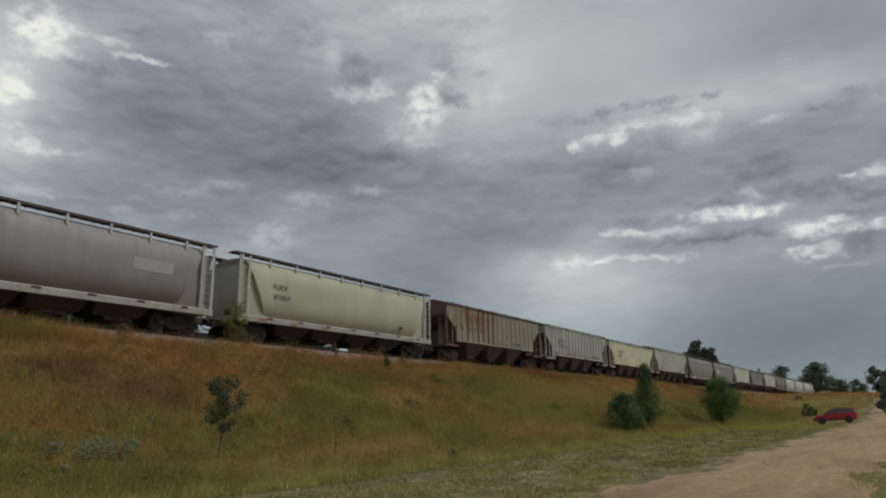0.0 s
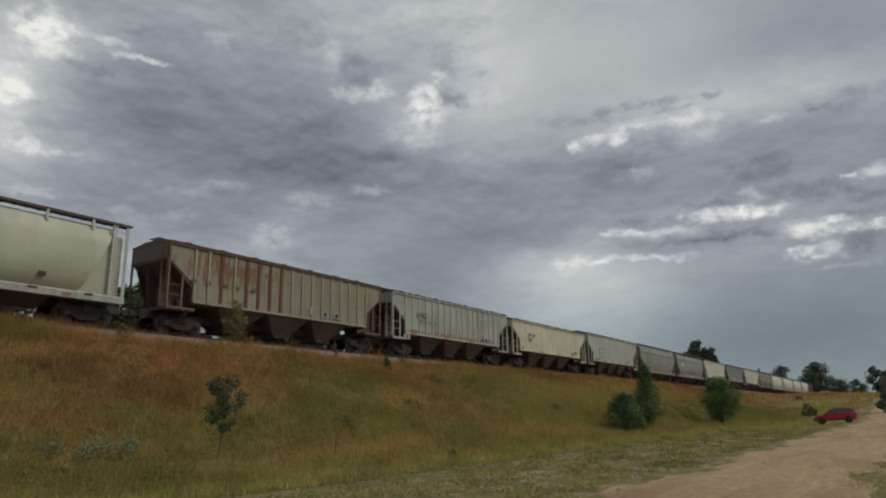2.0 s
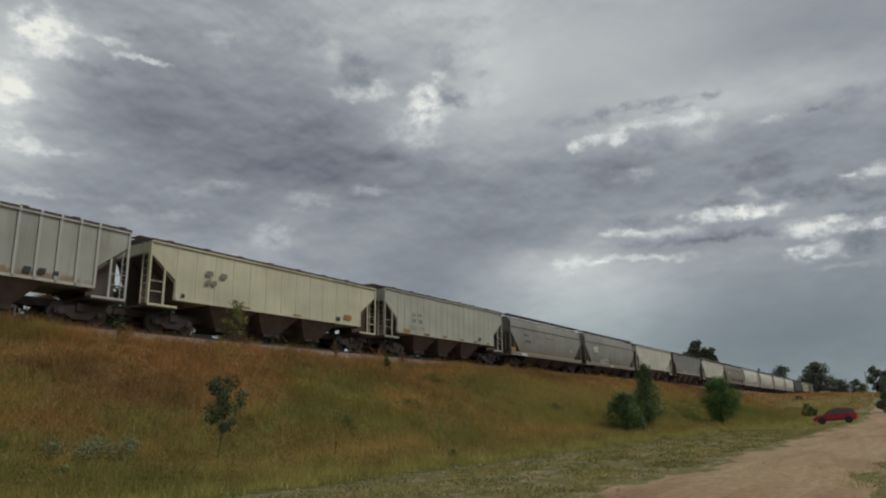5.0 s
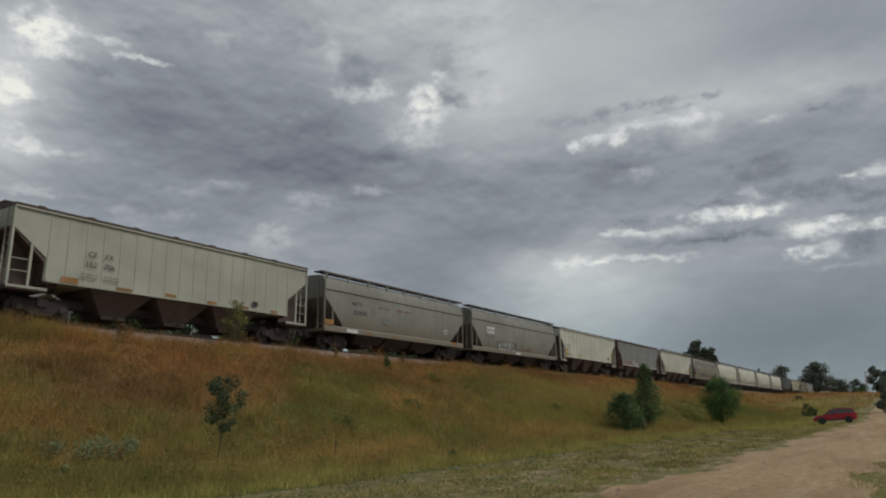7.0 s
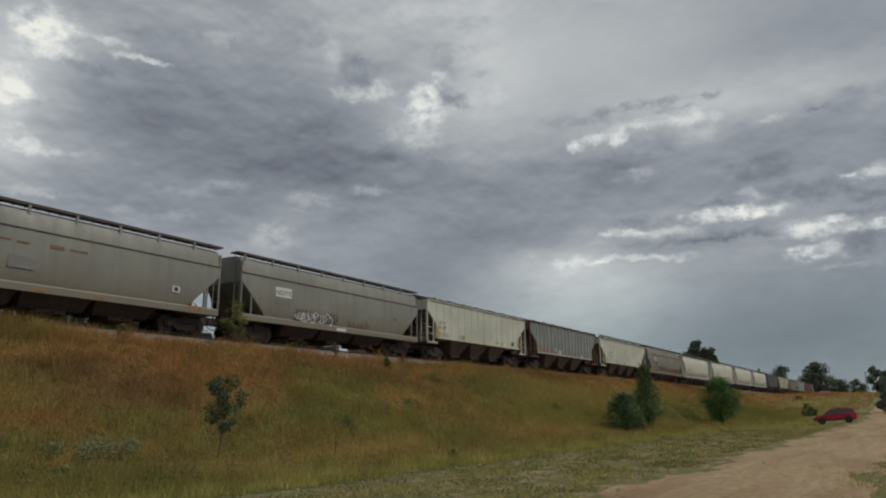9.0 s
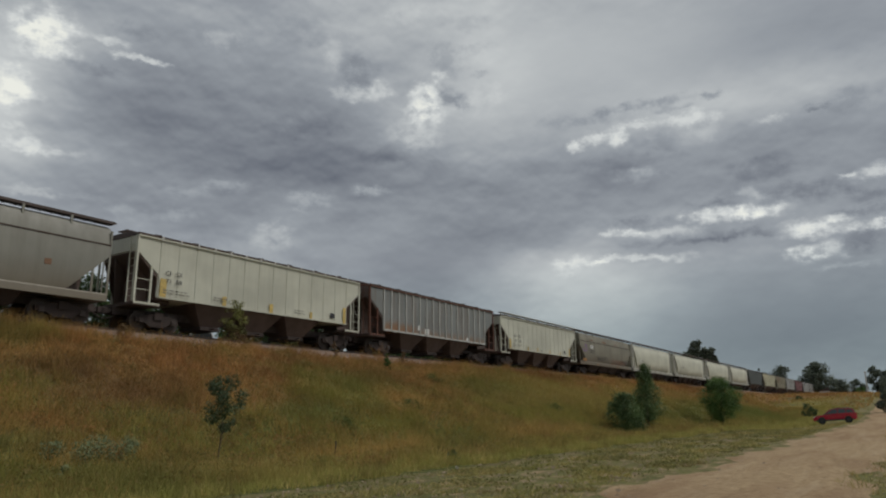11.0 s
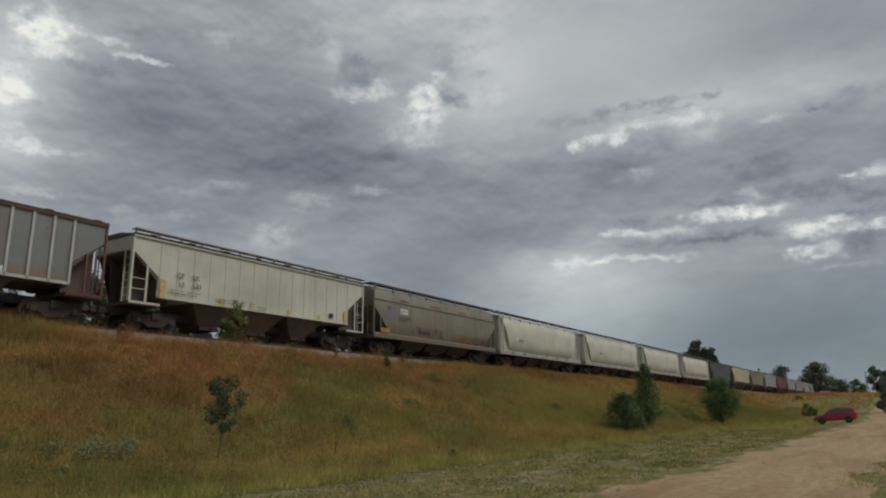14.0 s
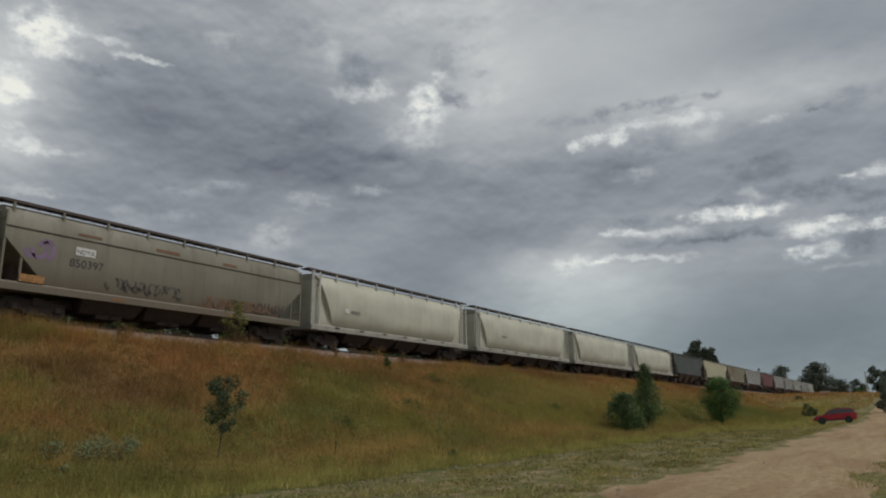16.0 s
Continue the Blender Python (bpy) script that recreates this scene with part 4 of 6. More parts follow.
def barrel_hopper(span, reach, paint, end_paint, sill_paint, post_paint, label):
    """Barrel-sided pressure hopper: bulging shell, pale sill along the bottom, plated ends."""
    car = new("hopper_car")
    tagged(car, label, "freight car", group="freight cars of the train")
    e = span / 2
    half = e + reach
    b = part("body", smooth_body(BARREL, e - 0.35, [(0.35, 4.2, 1.75, 1.3)]), paint, car)
    shade_by_angle(b)
    for sy in (-1, 1):
        bm = bmesh.new()
        prism(bm, [(sy * 1.40, 1.02), (sy * 1.60, 1.02), (sy * 1.60, 1.28), (sy * 1.50, 1.36), (sy * 1.20, 1.36)], "x", -e, e)
        part("side_sill", bm, sill_paint, car, "pale painted sill with dark jacking pads")
        bm = bmesh.new()
        box(bm, -0.2, 0.2, sy * 1.605 - 0.012, sy * 1.605 + 0.012, 1.22, 1.31)
        me = mesh_of("jacking_pad", bm, RUSTY_STEEL)
        for x in np.arange(-e + 2.3, e - 1.5, 2.4):
            put("jacking_pad", me, car, pose(x, 0, 0))
    for s in (-1, 1):
        for sy in (-1, 1):
            bm = bmesh.new()
            prism(bm, [(s * (e - 0.25), 1.3), (s * (e - 0.25), 4.15), (s * (e - 1.0), 4.15), (s * (e - 2.2), 1.3)], "y", sy * 1.32 - 0.03, sy * 1.32 + 0.03)
            part("end_plate", bm, end_paint, car)
            bm = bmesh.new()
            box(bm, s * (e - 0.05) - 0.04, s * (e - 0.05) + 0.04, sy * 1.5 - 0.04, sy * 1.5 + 0.04, 1.3, 4.62)
            part("end_post", bm, post_paint, car)
            bm = bmesh.new()
            box(bm, s * (e - 0.75) - 0.04, s * (e - 0.75) + 0.04, sy * 1.5 - 0.04, sy * 1.5 + 0.04, 1.3, 4.62)
            part("end_post", bm, post_paint, car)
        bm = bmesh.new()
        box(bm, s * (e - 0.2) - 0.03, s * (e - 0.2) + 0.03, -1.29, 1.29, 1.3, 4.1)
        part("end_plate", bm, end_paint, car)
        add_ladder(car, s * (e - 0.4), -1.55, 1.2, 4.62, 0.5, "x", post_paint)
        bm = bmesh.new()
        box(bm, min(s * e, s * (e - 2.4)), max(s * e, s * (e - 2.4)), -1.38, 1.38, 1.06, 1.28)
        part("end_platform", bm, sill_paint, car)
    roof_kit(car, e, WALK_STEEL, post_paint)
    add_under(car, half, 4, DARK_STEEL, 1.25, 1.1)
    add_couplers(car, half)
    for s in (-1, 1):
        add_truck(car, s * (half - 2.5))
    return car


SILL = m_paint("dirty_pale_sill", (0.37, 0.36, 0.315), 0.08, seed=45, grime=0.55)
P = {
    "grey_barrel": m_paint("grey_barrel_paint", (0.23, 0.228, 0.232), 0.0, seed=1, grime=0.25, band=(1.3, 2.6, (0.16, 0.105, 0.06), 0.85)),
    "cream_barrel": m_paint("cream_barrel_paint", (0.42, 0.418, 0.305), 0.0, seed=2, grime=0.12, band=(1.2, 2.3, (0.30, 0.27, 0.20), 0.75)),
    "white_barrel": m_paint("white_barrel_paint", (0.53, 0.525, 0.425), 0.0, seed=3, grime=0.15, band=(1.2, 2.2, (0.30, 0.27, 0.21), 0.7)),
    "rusty_cream": m_paint("rusty_cream_paint", (0.26, 0.245, 0.175), 0.27, rust_col=(0.15, 0.06, 0.03), zone=(-4.4, 3.5, 4.4, 1.25, 0.9, (0.17, 0.075, 0.035), 1.0), seed=5, grime=0.5, grime_col=(0.14, 0.075, 0.04)),
    "white": m_paint("white_paint", (0.53, 0.53, 0.44), 0.02, seed=7, grime=0.14),
    "dirty_white": m_paint("dirty_white_paint", (0.37, 0.375, 0.325), 0.10, seed=8, grime=0.5, grime_col=(0.15, 0.12, 0.085), zone=(0.0, 1.75, 9.0, 0.28, 0.8, (0.22, 0.13, 0.06))),
    "cream": m_paint("cream_paint", (0.55, 0.53, 0.375), 0.02, seed=9, grime=0.2),
    "pale": m_paint("pale_grey_paint", (0.40, 0.405, 0.335), 0.0, seed=11, grime=0.14),
    "grey_round": m_paint("grey_round_paint", (0.225, 0.222, 0.188), 0.12, seed=13, grime=0.28, band=(1.2, 2.6, (0.19, 0.155, 0.11), 0.7)),
    "tan_round": m_paint("tan_round_paint", (0.20, 0.185, 0.137), 0.12, zone=(4.5, 1.7, 3.6, 0.4, 0.8), seed=15, grime=0.45, band=(1.2, 3.0, (0.13, 0.10, 0.07), 0.75)),
    "grey_rib": m_paint("grey_rib_paint", (0.20, 0.212, 0.205), 0.2, zone=(-5.2, 1.75, 2.3, 0.75, 0.9, (0.22, 0.105, 0.045)), seed=17, grime=0.6, grime_col=(0.15, 0.09, 0.055), band=(1.6, 2.2, (0.22, 0.12, 0.06), 0.8)),
    "dark_green": m_paint("dark_green_paint", (0.055, 0.065, 0.06), 0.05, seed=19, grime=0.3),
    "red_brown": m_paint("red_brown_paint", (0.13, 0.035, 0.035), 0.1, seed=21, grime=0.2),
    "far_grey": m_paint("far_grey_paint", (0.31, 0.31, 0.295), 0.1, seed=23, grime=0.3),
}
RIB_DARK = m_paint("dark_rust_rib", (0.115, 0.040, 0.022), 0.2, seed=41, grime=0.3)
RUST_PANEL = m_paint("rust_panel", (0.20, 0.105, 0.055), 0.3, seed=43, grime=0.4)
YELLOW_MARK = m_plain("yellow_mark", (0.56, 0.41, 0.13), 0.6, 0.0, 9.0, 0.35, 0.1)
ORANGE_MARK = m_plain("orange_mark", (0.33, 0.165, 0.055), 0.7, 0.0, 7.0, 0.5, 0.1)
WHITE_MARK = m_plain("white_mark", (0.66, 0.66, 0.64), 0.6, 0.0, 5.0, 0.15, 0.1)
PALE_PATCH = m_plain("pale_repaint", (0.33, 0.33, 0.315), 0.6, 0.0, 1.0, 0.1, 0.1)
GREY_MARK = m_plain("faded_grey_mark", (0.215, 0.21, 0.185), 0.7, 0.0, 3.0, 0.3, 0.0)
DARK_SPRAY = m_plain("faded_dark_spray", (0.085, 0.078, 0.066), 0.75, 0.0, 3.0, 0.4, 0.0)
FADED_PATCH = m_plain("faded_overpaint", (0.225, 0.225, 0.205), 0.7, 0.0, 3.0, 0.3, 0.0)
PURPLE_MARK = m_plain("faded_purple_spray", (0.23, 0.16, 0.25), 0.7, 0.0, 2.0, 0.3, 0.0)
# rust of the end headers, dark enough to stand for shade inside the ends
END_RUST_SHADE = m_paint("end_rust_shade", (0.105, 0.070, 0.058), 0.3, seed=31, grime=0.5)
RIB_RUST = m_paint("rust_rib", (0.17, 0.095, 0.055), 0.4, seed=33, grime=0.4)
RIB_WHITE = m_paint("white_rib", (0.54, 0.54, 0.49), 0.05, seed=35, grime=0.25)
RIB_DIRTY = m_paint("dirty_white_rib", (0.47, 0.47, 0.42), 0.10, seed=34, grime=0.35)
RIB_CREAM = m_paint("cream_rib", (0.31, 0.295, 0.21), 0.05, seed=36, grime=0.25)
RIB_GREY = m_paint("grey_rib_post", (0.46, 0.465, 0.44), 0.15, seed=37, grime=0.3)

CARS = []


def couple(car, s0, s1):
    """The car's place at the clip's start, from one coupling to the next."""
    CARS.append((car, (s0 + s1) / 2))


N = -HALF_W  # the side towards the road


def scrawl(car, x0, x1, y, z0, z1, mat, n, seed, wide=0.05):
    """Spray-painted loops and strokes that spell nothing."""
    rng = np.random.default_rng(seed)
    x0, x1 = x0 + DX.get(car.name, 0), x1 + DX.get(car.name, 0)
    for k in range(n):
        bm = bmesh.new()
        c = Vector((x0 + (x1 - x0) * (k + 0.5) / n, y, (z0 + z1) / 2 + rng.uniform(-0.1, 0.1)))
        r = (z1 - z0) / 2
        a0, turn = rng.uniform(0, 6.28), rng.choice((-1, 1)) * rng.uniform(1.5, 5.0)
        last = edge = None
        for i in range(8):
            a = a0 + turn * i / 7
            p = c + Vector((math.cos(a) * r * 0.8, 0, math.sin(a) * r))
            if last is not None:
                d = (p - last).normalized()
                side = Vector((-d.z, 0, d.x)) * wide / 2
                new_edge = [bm.verts.new(q) for q in (p - side, p + side)]
                if edge is None:
                    edge = [bm.verts.new(q) for q in (last - side, last + side)]
                bm.faces.new((edge[0], new_edge[0], new_edge[1], edge[1]))
                edge = new_edge
            last = p
        part("spray_scrawl", bm, mat, car)


def marks(car, mat, y, spots, name="reflector"):
    patches(car, name, mat, y, spots)


def small_print(car, x, y, z, mat, seed, rows=2):
    rng = np.random.default_rng(seed)
    for r in range(rows):
        bars(car, x, y, z - r * 0.14, tuple(rng.uniform(0.08, 0.3, 3)), 0.05, mat)


def build_train():
    F = N - 0.012
    R = -1.608
    # grey barrel car
    c = barrel_hopper(18.40, 0.8, P["grey_barrel"], P["grey_barrel"], SILL, BRIGHT_POST, "grey barrel-sided hopper car with brown grime along its belly")
    marks(c, PALE_PATCH, R, [(5.6, 2.75, 2.2, 0.6)], "pale_repaint")
    couple(c, 4.95, 23.35)
    # cream barrel car
    c = barrel_hopper(18.40, 1.1, P["cream_barrel"], P["cream_barrel"], SILL, BRIGHT_POST, "cream barrel-sided hopper car with a white sill")
    DX[c.name] = -0.47
    lettering(c, "FURX", -5.75, R, 2.98, 0.46, BLACK_LETTER)
    lettering(c, "893869", -5.6, R, 2.42, 0.44, BLACK_LETTER)
    marks(c, DARK_STEEL, -1.575, [(5.9, 1.78, 0.34, 0.2)], "vent_plate")
    marks(c, ORANGE_MARK, -1.617, [(-6.9, 1.10, 0.5, 0.14), (-4.6, 1.08, 0.5, 0.1), (-1.9, 1.08, 0.5, 0.1), (7.0, 1.10, 0.4, 0.12)])
    couple(c, 25.0, 43.4)
    # rusty cream car
    c = ribbed_hopper(16.70, 1.0, 4.42, P["rusty_cream"], END_RUST_SHADE, RIB_CREAM, 17, "rust-streaked cream ribbed hopper car", header=3.65, top_chord=RIB_DARK, dark_ribs=(-5.0, -3.3, -2.45, -1.6, -0.8), post_paint=RIB_RUST, end_cap=END_RUST_SHADE)
    DX[c.name] = -0.6
    for i, x in enumerate((-6.4, -5.5, -4.4, -3.6, -2.5)):
        bars(c, x, F, 2.58, (0.10, 0.10), 0.2, DARK_SPRAY)
    marks(c, PALE_PATCH, F, [(3.45, 1.80, 0.5, 0.38), (4.5, 1.82, 0.5, 0.38)], "label_plate")
    marks(c, BLACK_LETTER, F - 0.01, [(3.45, 1.86, 0.3, 0.26), (4.5, 1.88, 0.3, 0.26)], "label_print")
    marks(c, PALE_PATCH, F, [(2.2, 1.85, 0.16, 0.5)])
    couple(c, 45.6, 62.3)
    # dirty white car
    c = ribbed_hopper(16.91, 0.6, 4.42, P["dirty_white"], END_RUST_SHADE, RIB_DIRTY, 17, "dirty white ribbed hopper car", caps=True)
    DX[c.name] = -0.4
    marks(c, GREY_MARK, F - 0.02, [(-4.85, 2.95, 0.52, 0.30), (-4.15, 2.98, 0.52, 0.30)], "faded_emblem")
    for x in (-4.8, -4.2, -3.5, -2.9):
        bars(c, x, F - 0.02, 2.5, (0.12, 0.12), 0.22, GREY_MARK)
    marks(c, ORANGE_MARK, F, [(-5.5, 1.62, 0.55, 0.3), (-1.2, 1.6, 0.6, 0.2), (2.4, 1.6, 0.6, 0.2)])
    marks(c, BLACK_LETTER, F, [(4.4, 1.82, 0.3, 0.25), (5.0, 1.84, 0.3, 0.25), (5.6, 1.85, 0.2, 0.2)], "label_print")
    marks(c, PALE_PATCH, N - 0.02, [(-6.4, 1.18, 0.8, 0.34)], "end_placard")
    marks(c, BLACK_LETTER, N - 0.03, [(-6.4, 1.26, 0.2, 0.18)], "label_print")
    couple(c, 63.69, 80.6)
    # cream car
    c = ribbed_hopper(17.20, 0.5, 4.30, P["cream"], END_RUST_SHADE, P["cream"], 13, "cream ribbed hopper car with faded lettering")
    DX[c.name] = -0.25
    bars(c, -5.1, F - 0.04, 3.05, (0.42,), 0.26, GREY_MARK)
    bars(c, -4.2, F - 0.04, 3.05, (0.42,), 0.26, GREY_MARK)
    bars(c, -5.1, F - 0.04, 2.6, (0.3, 0.3), 0.24, GREY_MARK)
    marks(c, ORANGE_MARK, F, [(6.0, 1.9, 0.7, 0.3), (1.5, 1.64, 0.7, 0.1), (-2.4, 1.64, 0.7, 0.1)])
    marks(c, BLACK_LETTER, F, [(5.1, 1.72, 0.35, 0.28), (-6.4, 1.72, 0.2, 0.2)], "label_print")
    couple(c, 81.7, 98.9)
    # pale car
    c = ribbed_hopper(16.90, 0.6, 4.55, P["pale"], END_RUST_SHADE, P["pale"], 18, "pale grey-green ribbed hopper car with orange reflectors")
    DX[c.name] = -0.45
    lettering(c, "CE", -4.55, F - 0.02, 2.92, 0.36, BLACK_LETTER)
    lettering(c, "FX", -3.75, F - 0.02, 2.93, 0.36, BLACK_LETTER)
    lettering(c, "152", -4.58, F - 0.02, 2.46, 0.36, BLACK_LETTER)
    lettering(c, "706", -3.72, F - 0.02, 2.47, 0.36, BLACK_LETTER)
    small_print(c, -5.0, F - 0.02, 2.1, GREY_MARK, 1)
    small_print(c, -3.9, F - 0.02, 2.1, GREY_MARK, 2)
    marks(c, ORANGE_MARK, F - 0.01, [(-5.45, 1.62, 0.75, 0.26), (-2.9, 1.62, 0.8, 0.14), (-0.45, 1.66, 0.6, 0.16), (2.0, 1.62, 0.6, 0.14), (4.2, 1.62, 0.5, 0.14), (6.3, 1.62, 0.5, 0.14)])
    marks(c, BLACK_LETTER, F - 0.01, [(4.9, 1.84, 0.36, 0.26)], "label_print")
    couple(c, 99.9, 116.8)
    # grey curved cars
    c = rounded_hopper(16.25, 0.76, P["grey_round"], END_RUST_SHADE, P["grey_round"], P["grey_round"], "grey curved-side hopper car with rust scrapes")
    DX[c.name] = -0.6
    lettering(c, "NDYX", -4.45, R, 2.90, 0.38, BLACK_LETTER)
    lettering(c, "850443", -4.15, R, 2.30, 0.46, BLACK_LETTER)
    marks(c, RUST_PANEL, R, [(-2.0, 3.02, 0.5, 0.07), (-1.25, 2.98, 0.5, 0.09), (0.15, 2.98, 0.6, 0.16), (1.1, 3.02, 0.8, 0.09)], "rust_scrape")
    marks(c, FADED_PATCH, R, [(-2.8, 2.3, 0.5, 0.6), (-1.2, 1.95, 1.1, 0.5)], "faded_patch")
    marks(c, WHITE_MARK, -1.606, [(-4.9, 1.10, 1.1, 0.2)], "white_label")
    marks(c, WHITE_MARK, R, [(6.1, 1.95, 0.42, 0.30)], "label_plate")
    marks(c, BLACK_LETTER, R - 0.005, [(6.1, 2.0, 0.24, 0.2)], "label_print")
    marks(c, ORANGE_MARK, -1.606, [(-7.1, 1.42, 0.8, 0.34), (-3.2, 1.12, 0.6, 0.14), (-0.4, 1.12, 0.5, 0.1), (2.2, 1.12, 0.5, 0.1), (7.3, 1.2, 0.8, 0.2)])
    couple(c, 118.4, 134.65)
    c = rounded_hopper(16.50, 0.72, P["grey_round"], END_RUST_SHADE, P["grey_round"], P["grey_round"], "grey curved-side hopper car with dark spray-painted scrawl")
    DX[c.name] = -0.4
    marks(c, WHITE_MARK, R, [(-4.75, 2.62, 1.25, 0.55)], "white_sign")
    lettering(c, "NDYX", -4.75, R - 0.008, 2.72, 0.42, BLACK_LETTER)
    bars(c, -5.35, R, 2.2, (0.15,) * 6, 0.28, GREY_MARK)
    scrawl(c, -3.9, -0.2, -1.585, 1.5, 2.15, DARK_SPRAY, 14, 3, 0.11)
    scrawl(c, -3.7, -0.6, -1.59, 1.45, 1.95, WHITE_MARK, 12, 4, 0.06)
    scrawl(c, 1.0, 3.2, -1.585, 1.55, 2.0, RUST_PANEL, 5, 5, 0.08)
    marks(c, WHITE_MARK, -1.606, [(0.3, 1.12, 0.9, 0.16)], "white_label")
    marks(c, RUST_PANEL, R, [(5.9, 2.3, 0.3, 0.25)], "rust_patch")
    couple(c, 136.1, 152.6)
    # off-white car with yellow corners
    c = ribbed_hopper(16.23, 0.65, 4.45, P["white"], END_RUST_SHADE, P["white"], 14, "off-white ribbed hopper car with yellow corner marks", bays=3, bay=1.3, caps=True)
    DX[c.name] = -1.0
    lettering(c, "GF", -5.35, F - 0.02, 2.70, 0.32, BLACK_LETTER)
    lettering(c, "SX", -4.75, F - 0.02, 2.71, 0.32, BLACK_LETTER)
    lettering(c, "71", -5.32, F - 0.02, 2.30, 0.34, BLACK_LETTER)
    lettering(c, "89", -4.75, F - 0.02, 2.31, 0.34, BLACK_LETTER)
    small_print(c, -5.6, F - 0.02, 1.95, GREY_MARK, 5)
    small_print(c, -4.9, F - 0.02, 1.95, GREY_MARK, 6)
    small_print(c, -2.6, F - 0.02, 1.95, GREY_MARK, 7)
    small_print(c, 3.2, F - 0.02, 1.95, GREY_MARK, 8)
    marks(c, YELLOW_MARK, F, [(-5.6, 1.62, 0.36, 0.9), (-1.9, 1.62, 0.26, 0.5), (1.4, 1.62, 0.26, 0.5), (4.6, 1.62, 0.2, 0.4), (7.6, 1.62, 0.26, 1.0)])
    marks(c, BLACK_LETTER, F, [(6.5, 1.85, 0.4, 0.3)], "label_print")
    couple(c, 153.9, 170.13)
    # blue-grey car with rusty panels
    c = ribbed_hopper(16.96, 0.6, 4.50, P["grey_rib"], END_RUST_SHADE, RIB_GREY, 17, "weathered blue-grey ribbed hopper car with rusty lower panels", top_chord=RIB_DARK, post_paint=RIB_DARK, end_cap=END_RUST_SHADE)
    DX[c.name] = -0.8
    marks(c, WHITE_MARK, N + 0.03, [(-1.9, 1.95, 0.34, 0.34), (-0.9, 1.72, 0.6, 0.4), (4.9, 1.7, 0.3, 0.25)], "label_plate")
    couple(c, 171.2, 188.16)
    # clean white car
    c = ribbed_hopper(16.84, 0.55, 4.40, P["white"], END_RUST_SHADE, P["white"], 15, "clean white ribbed hopper car with yellow reflectors", rail=True)
    DX[c.name] = -1.1
    lettering(c, "GF", -4.65, F - 0.02, 2.66, 0.38, BLACK_LETTER)
    lettering(c, "SX", -3.75, F - 0.02, 2.68, 0.38, BLACK_LETTER)
    lettering(c, "10", -4.60, F - 0.02, 2.24, 0.38, BLACK_LETTER)
    lettering(c, "631", -3.65, F - 0.02, 2.26, 0.38, BLACK_LETTER)
    small_print(c, -5.2, F - 0.02, 2.0, GREY_MARK, 9)
    small_print(c, -4.2, F - 0.02, 2.0, GREY_MARK, 10)
    small_print(c, -2.4, F - 0.02, 1.9, GREY_MARK, 11)
    small_print(c, 0.4, F - 0.02, 1.8, GREY_MARK, 12)
    marks(c, YELLOW_MARK, F, [(-5.6, 1.62, 0.32, 0.85), (-2.0, 1.62, 0.26, 0.36), (0.0, 1.62, 0.22, 0.36), (2.8, 1.62, 0.2, 0.34), (5.3, 1.62, 0.18, 0.3), (7.7, 1.62, 0.24, 0.8)])
    marks(c, BLACK_LETTER, F, [(6.4, 1.85, 0.36, 0.28)], "label_print")
    couple(c, 189.46, 206.3)
    # tan grimy curved car
    c = rounded_hopper(16.65, 0.53, P["tan_round"], END_RUST_SHADE, P["tan_round"], P["tan_round"], "tan grimy curved-side hopper car with spray-painted scrawl")
    DX[c.name] = -0.2
    lettering(c, "850397", -4.66, R, 2.36, 0.52, BLACK_LETTER)
    marks(c, WHITE_MARK, R, [(-4.75, 2.90, 0.9, 0.36)], "white_sign")
    lettering(c, "NDYX", -4.75, R - 0.008, 2.97, 0.28, BLACK_LETTER)
    scrawl(c, -7.15, -6.3, R, 2.5, 3.3, PURPLE_MARK, 3, 15, 0.2)
    marks(c, ORANGE_MARK, -1.606, [(-6.9, 1.42, 1.0, 0.32), (-3.0, 1.12, 0.6, 0.12), (3.4, 1.12, 0.6, 0.12)])
    scrawl(c, -3.6, 0.3, -1.59, 1.75, 2.25, DARK_SPRAY, 18, 11, 0.10)
    scrawl(c, 1.4, 6.2, -1.58, 1.5, 2.05, RUST_PANEL, 20, 12, 0.10)
    scrawl(c, 5.0, 7.4, -1.585, 1.6, 2.1, DARK_SPRAY, 9, 13, 0.10)
    marks(c, RUST_PANEL, -1.55, [(-0.6, 3.78, 1.3, 0.16), (3.2, 3.76, 0.9, 0.14), (-4.6, 3.78, 1.1, 0.12)], "rust_scrape")
    couple(c, 207.45, 224.1)
    c = barrel_hopper(18.03, 0.62, P["white_barrel"], P["white_barrel"], SILL, BRIGHT_POST, "off-white barrel-sided hopper car")
    DX[c.name] = 0.6
    marks(c, WHITE_MARK, R, [(-6.4, 2.3, 0.4, 0.3)], "label_plate")
    bars(c, -6.0, R, 2.32, (0.12,) * 5, 0.2, GREY_MARK)
    couple(c, 225.07, 243.1)
    c = barrel_hopper(19.10, 0.7, P["white_barrel"], P["white_barrel"], SILL, BRIGHT_POST, "off-white barrel-sided hopper car")
    DX[c.name] = 0.25
    bars(c, -5.4, R, 2.42, (0.12,) * 5, 0.2, GREY_MARK)
    couple(c, 244.6, 263.7)
    # the rest of the train, never seen near
    joints = (264.6, 284.4, 303.4, 322.3, 341.8, 359.8, 379.0, 398.0, 416.5, 434.5, 453.0, 471.5, 490.0, 508.5, 527.0)
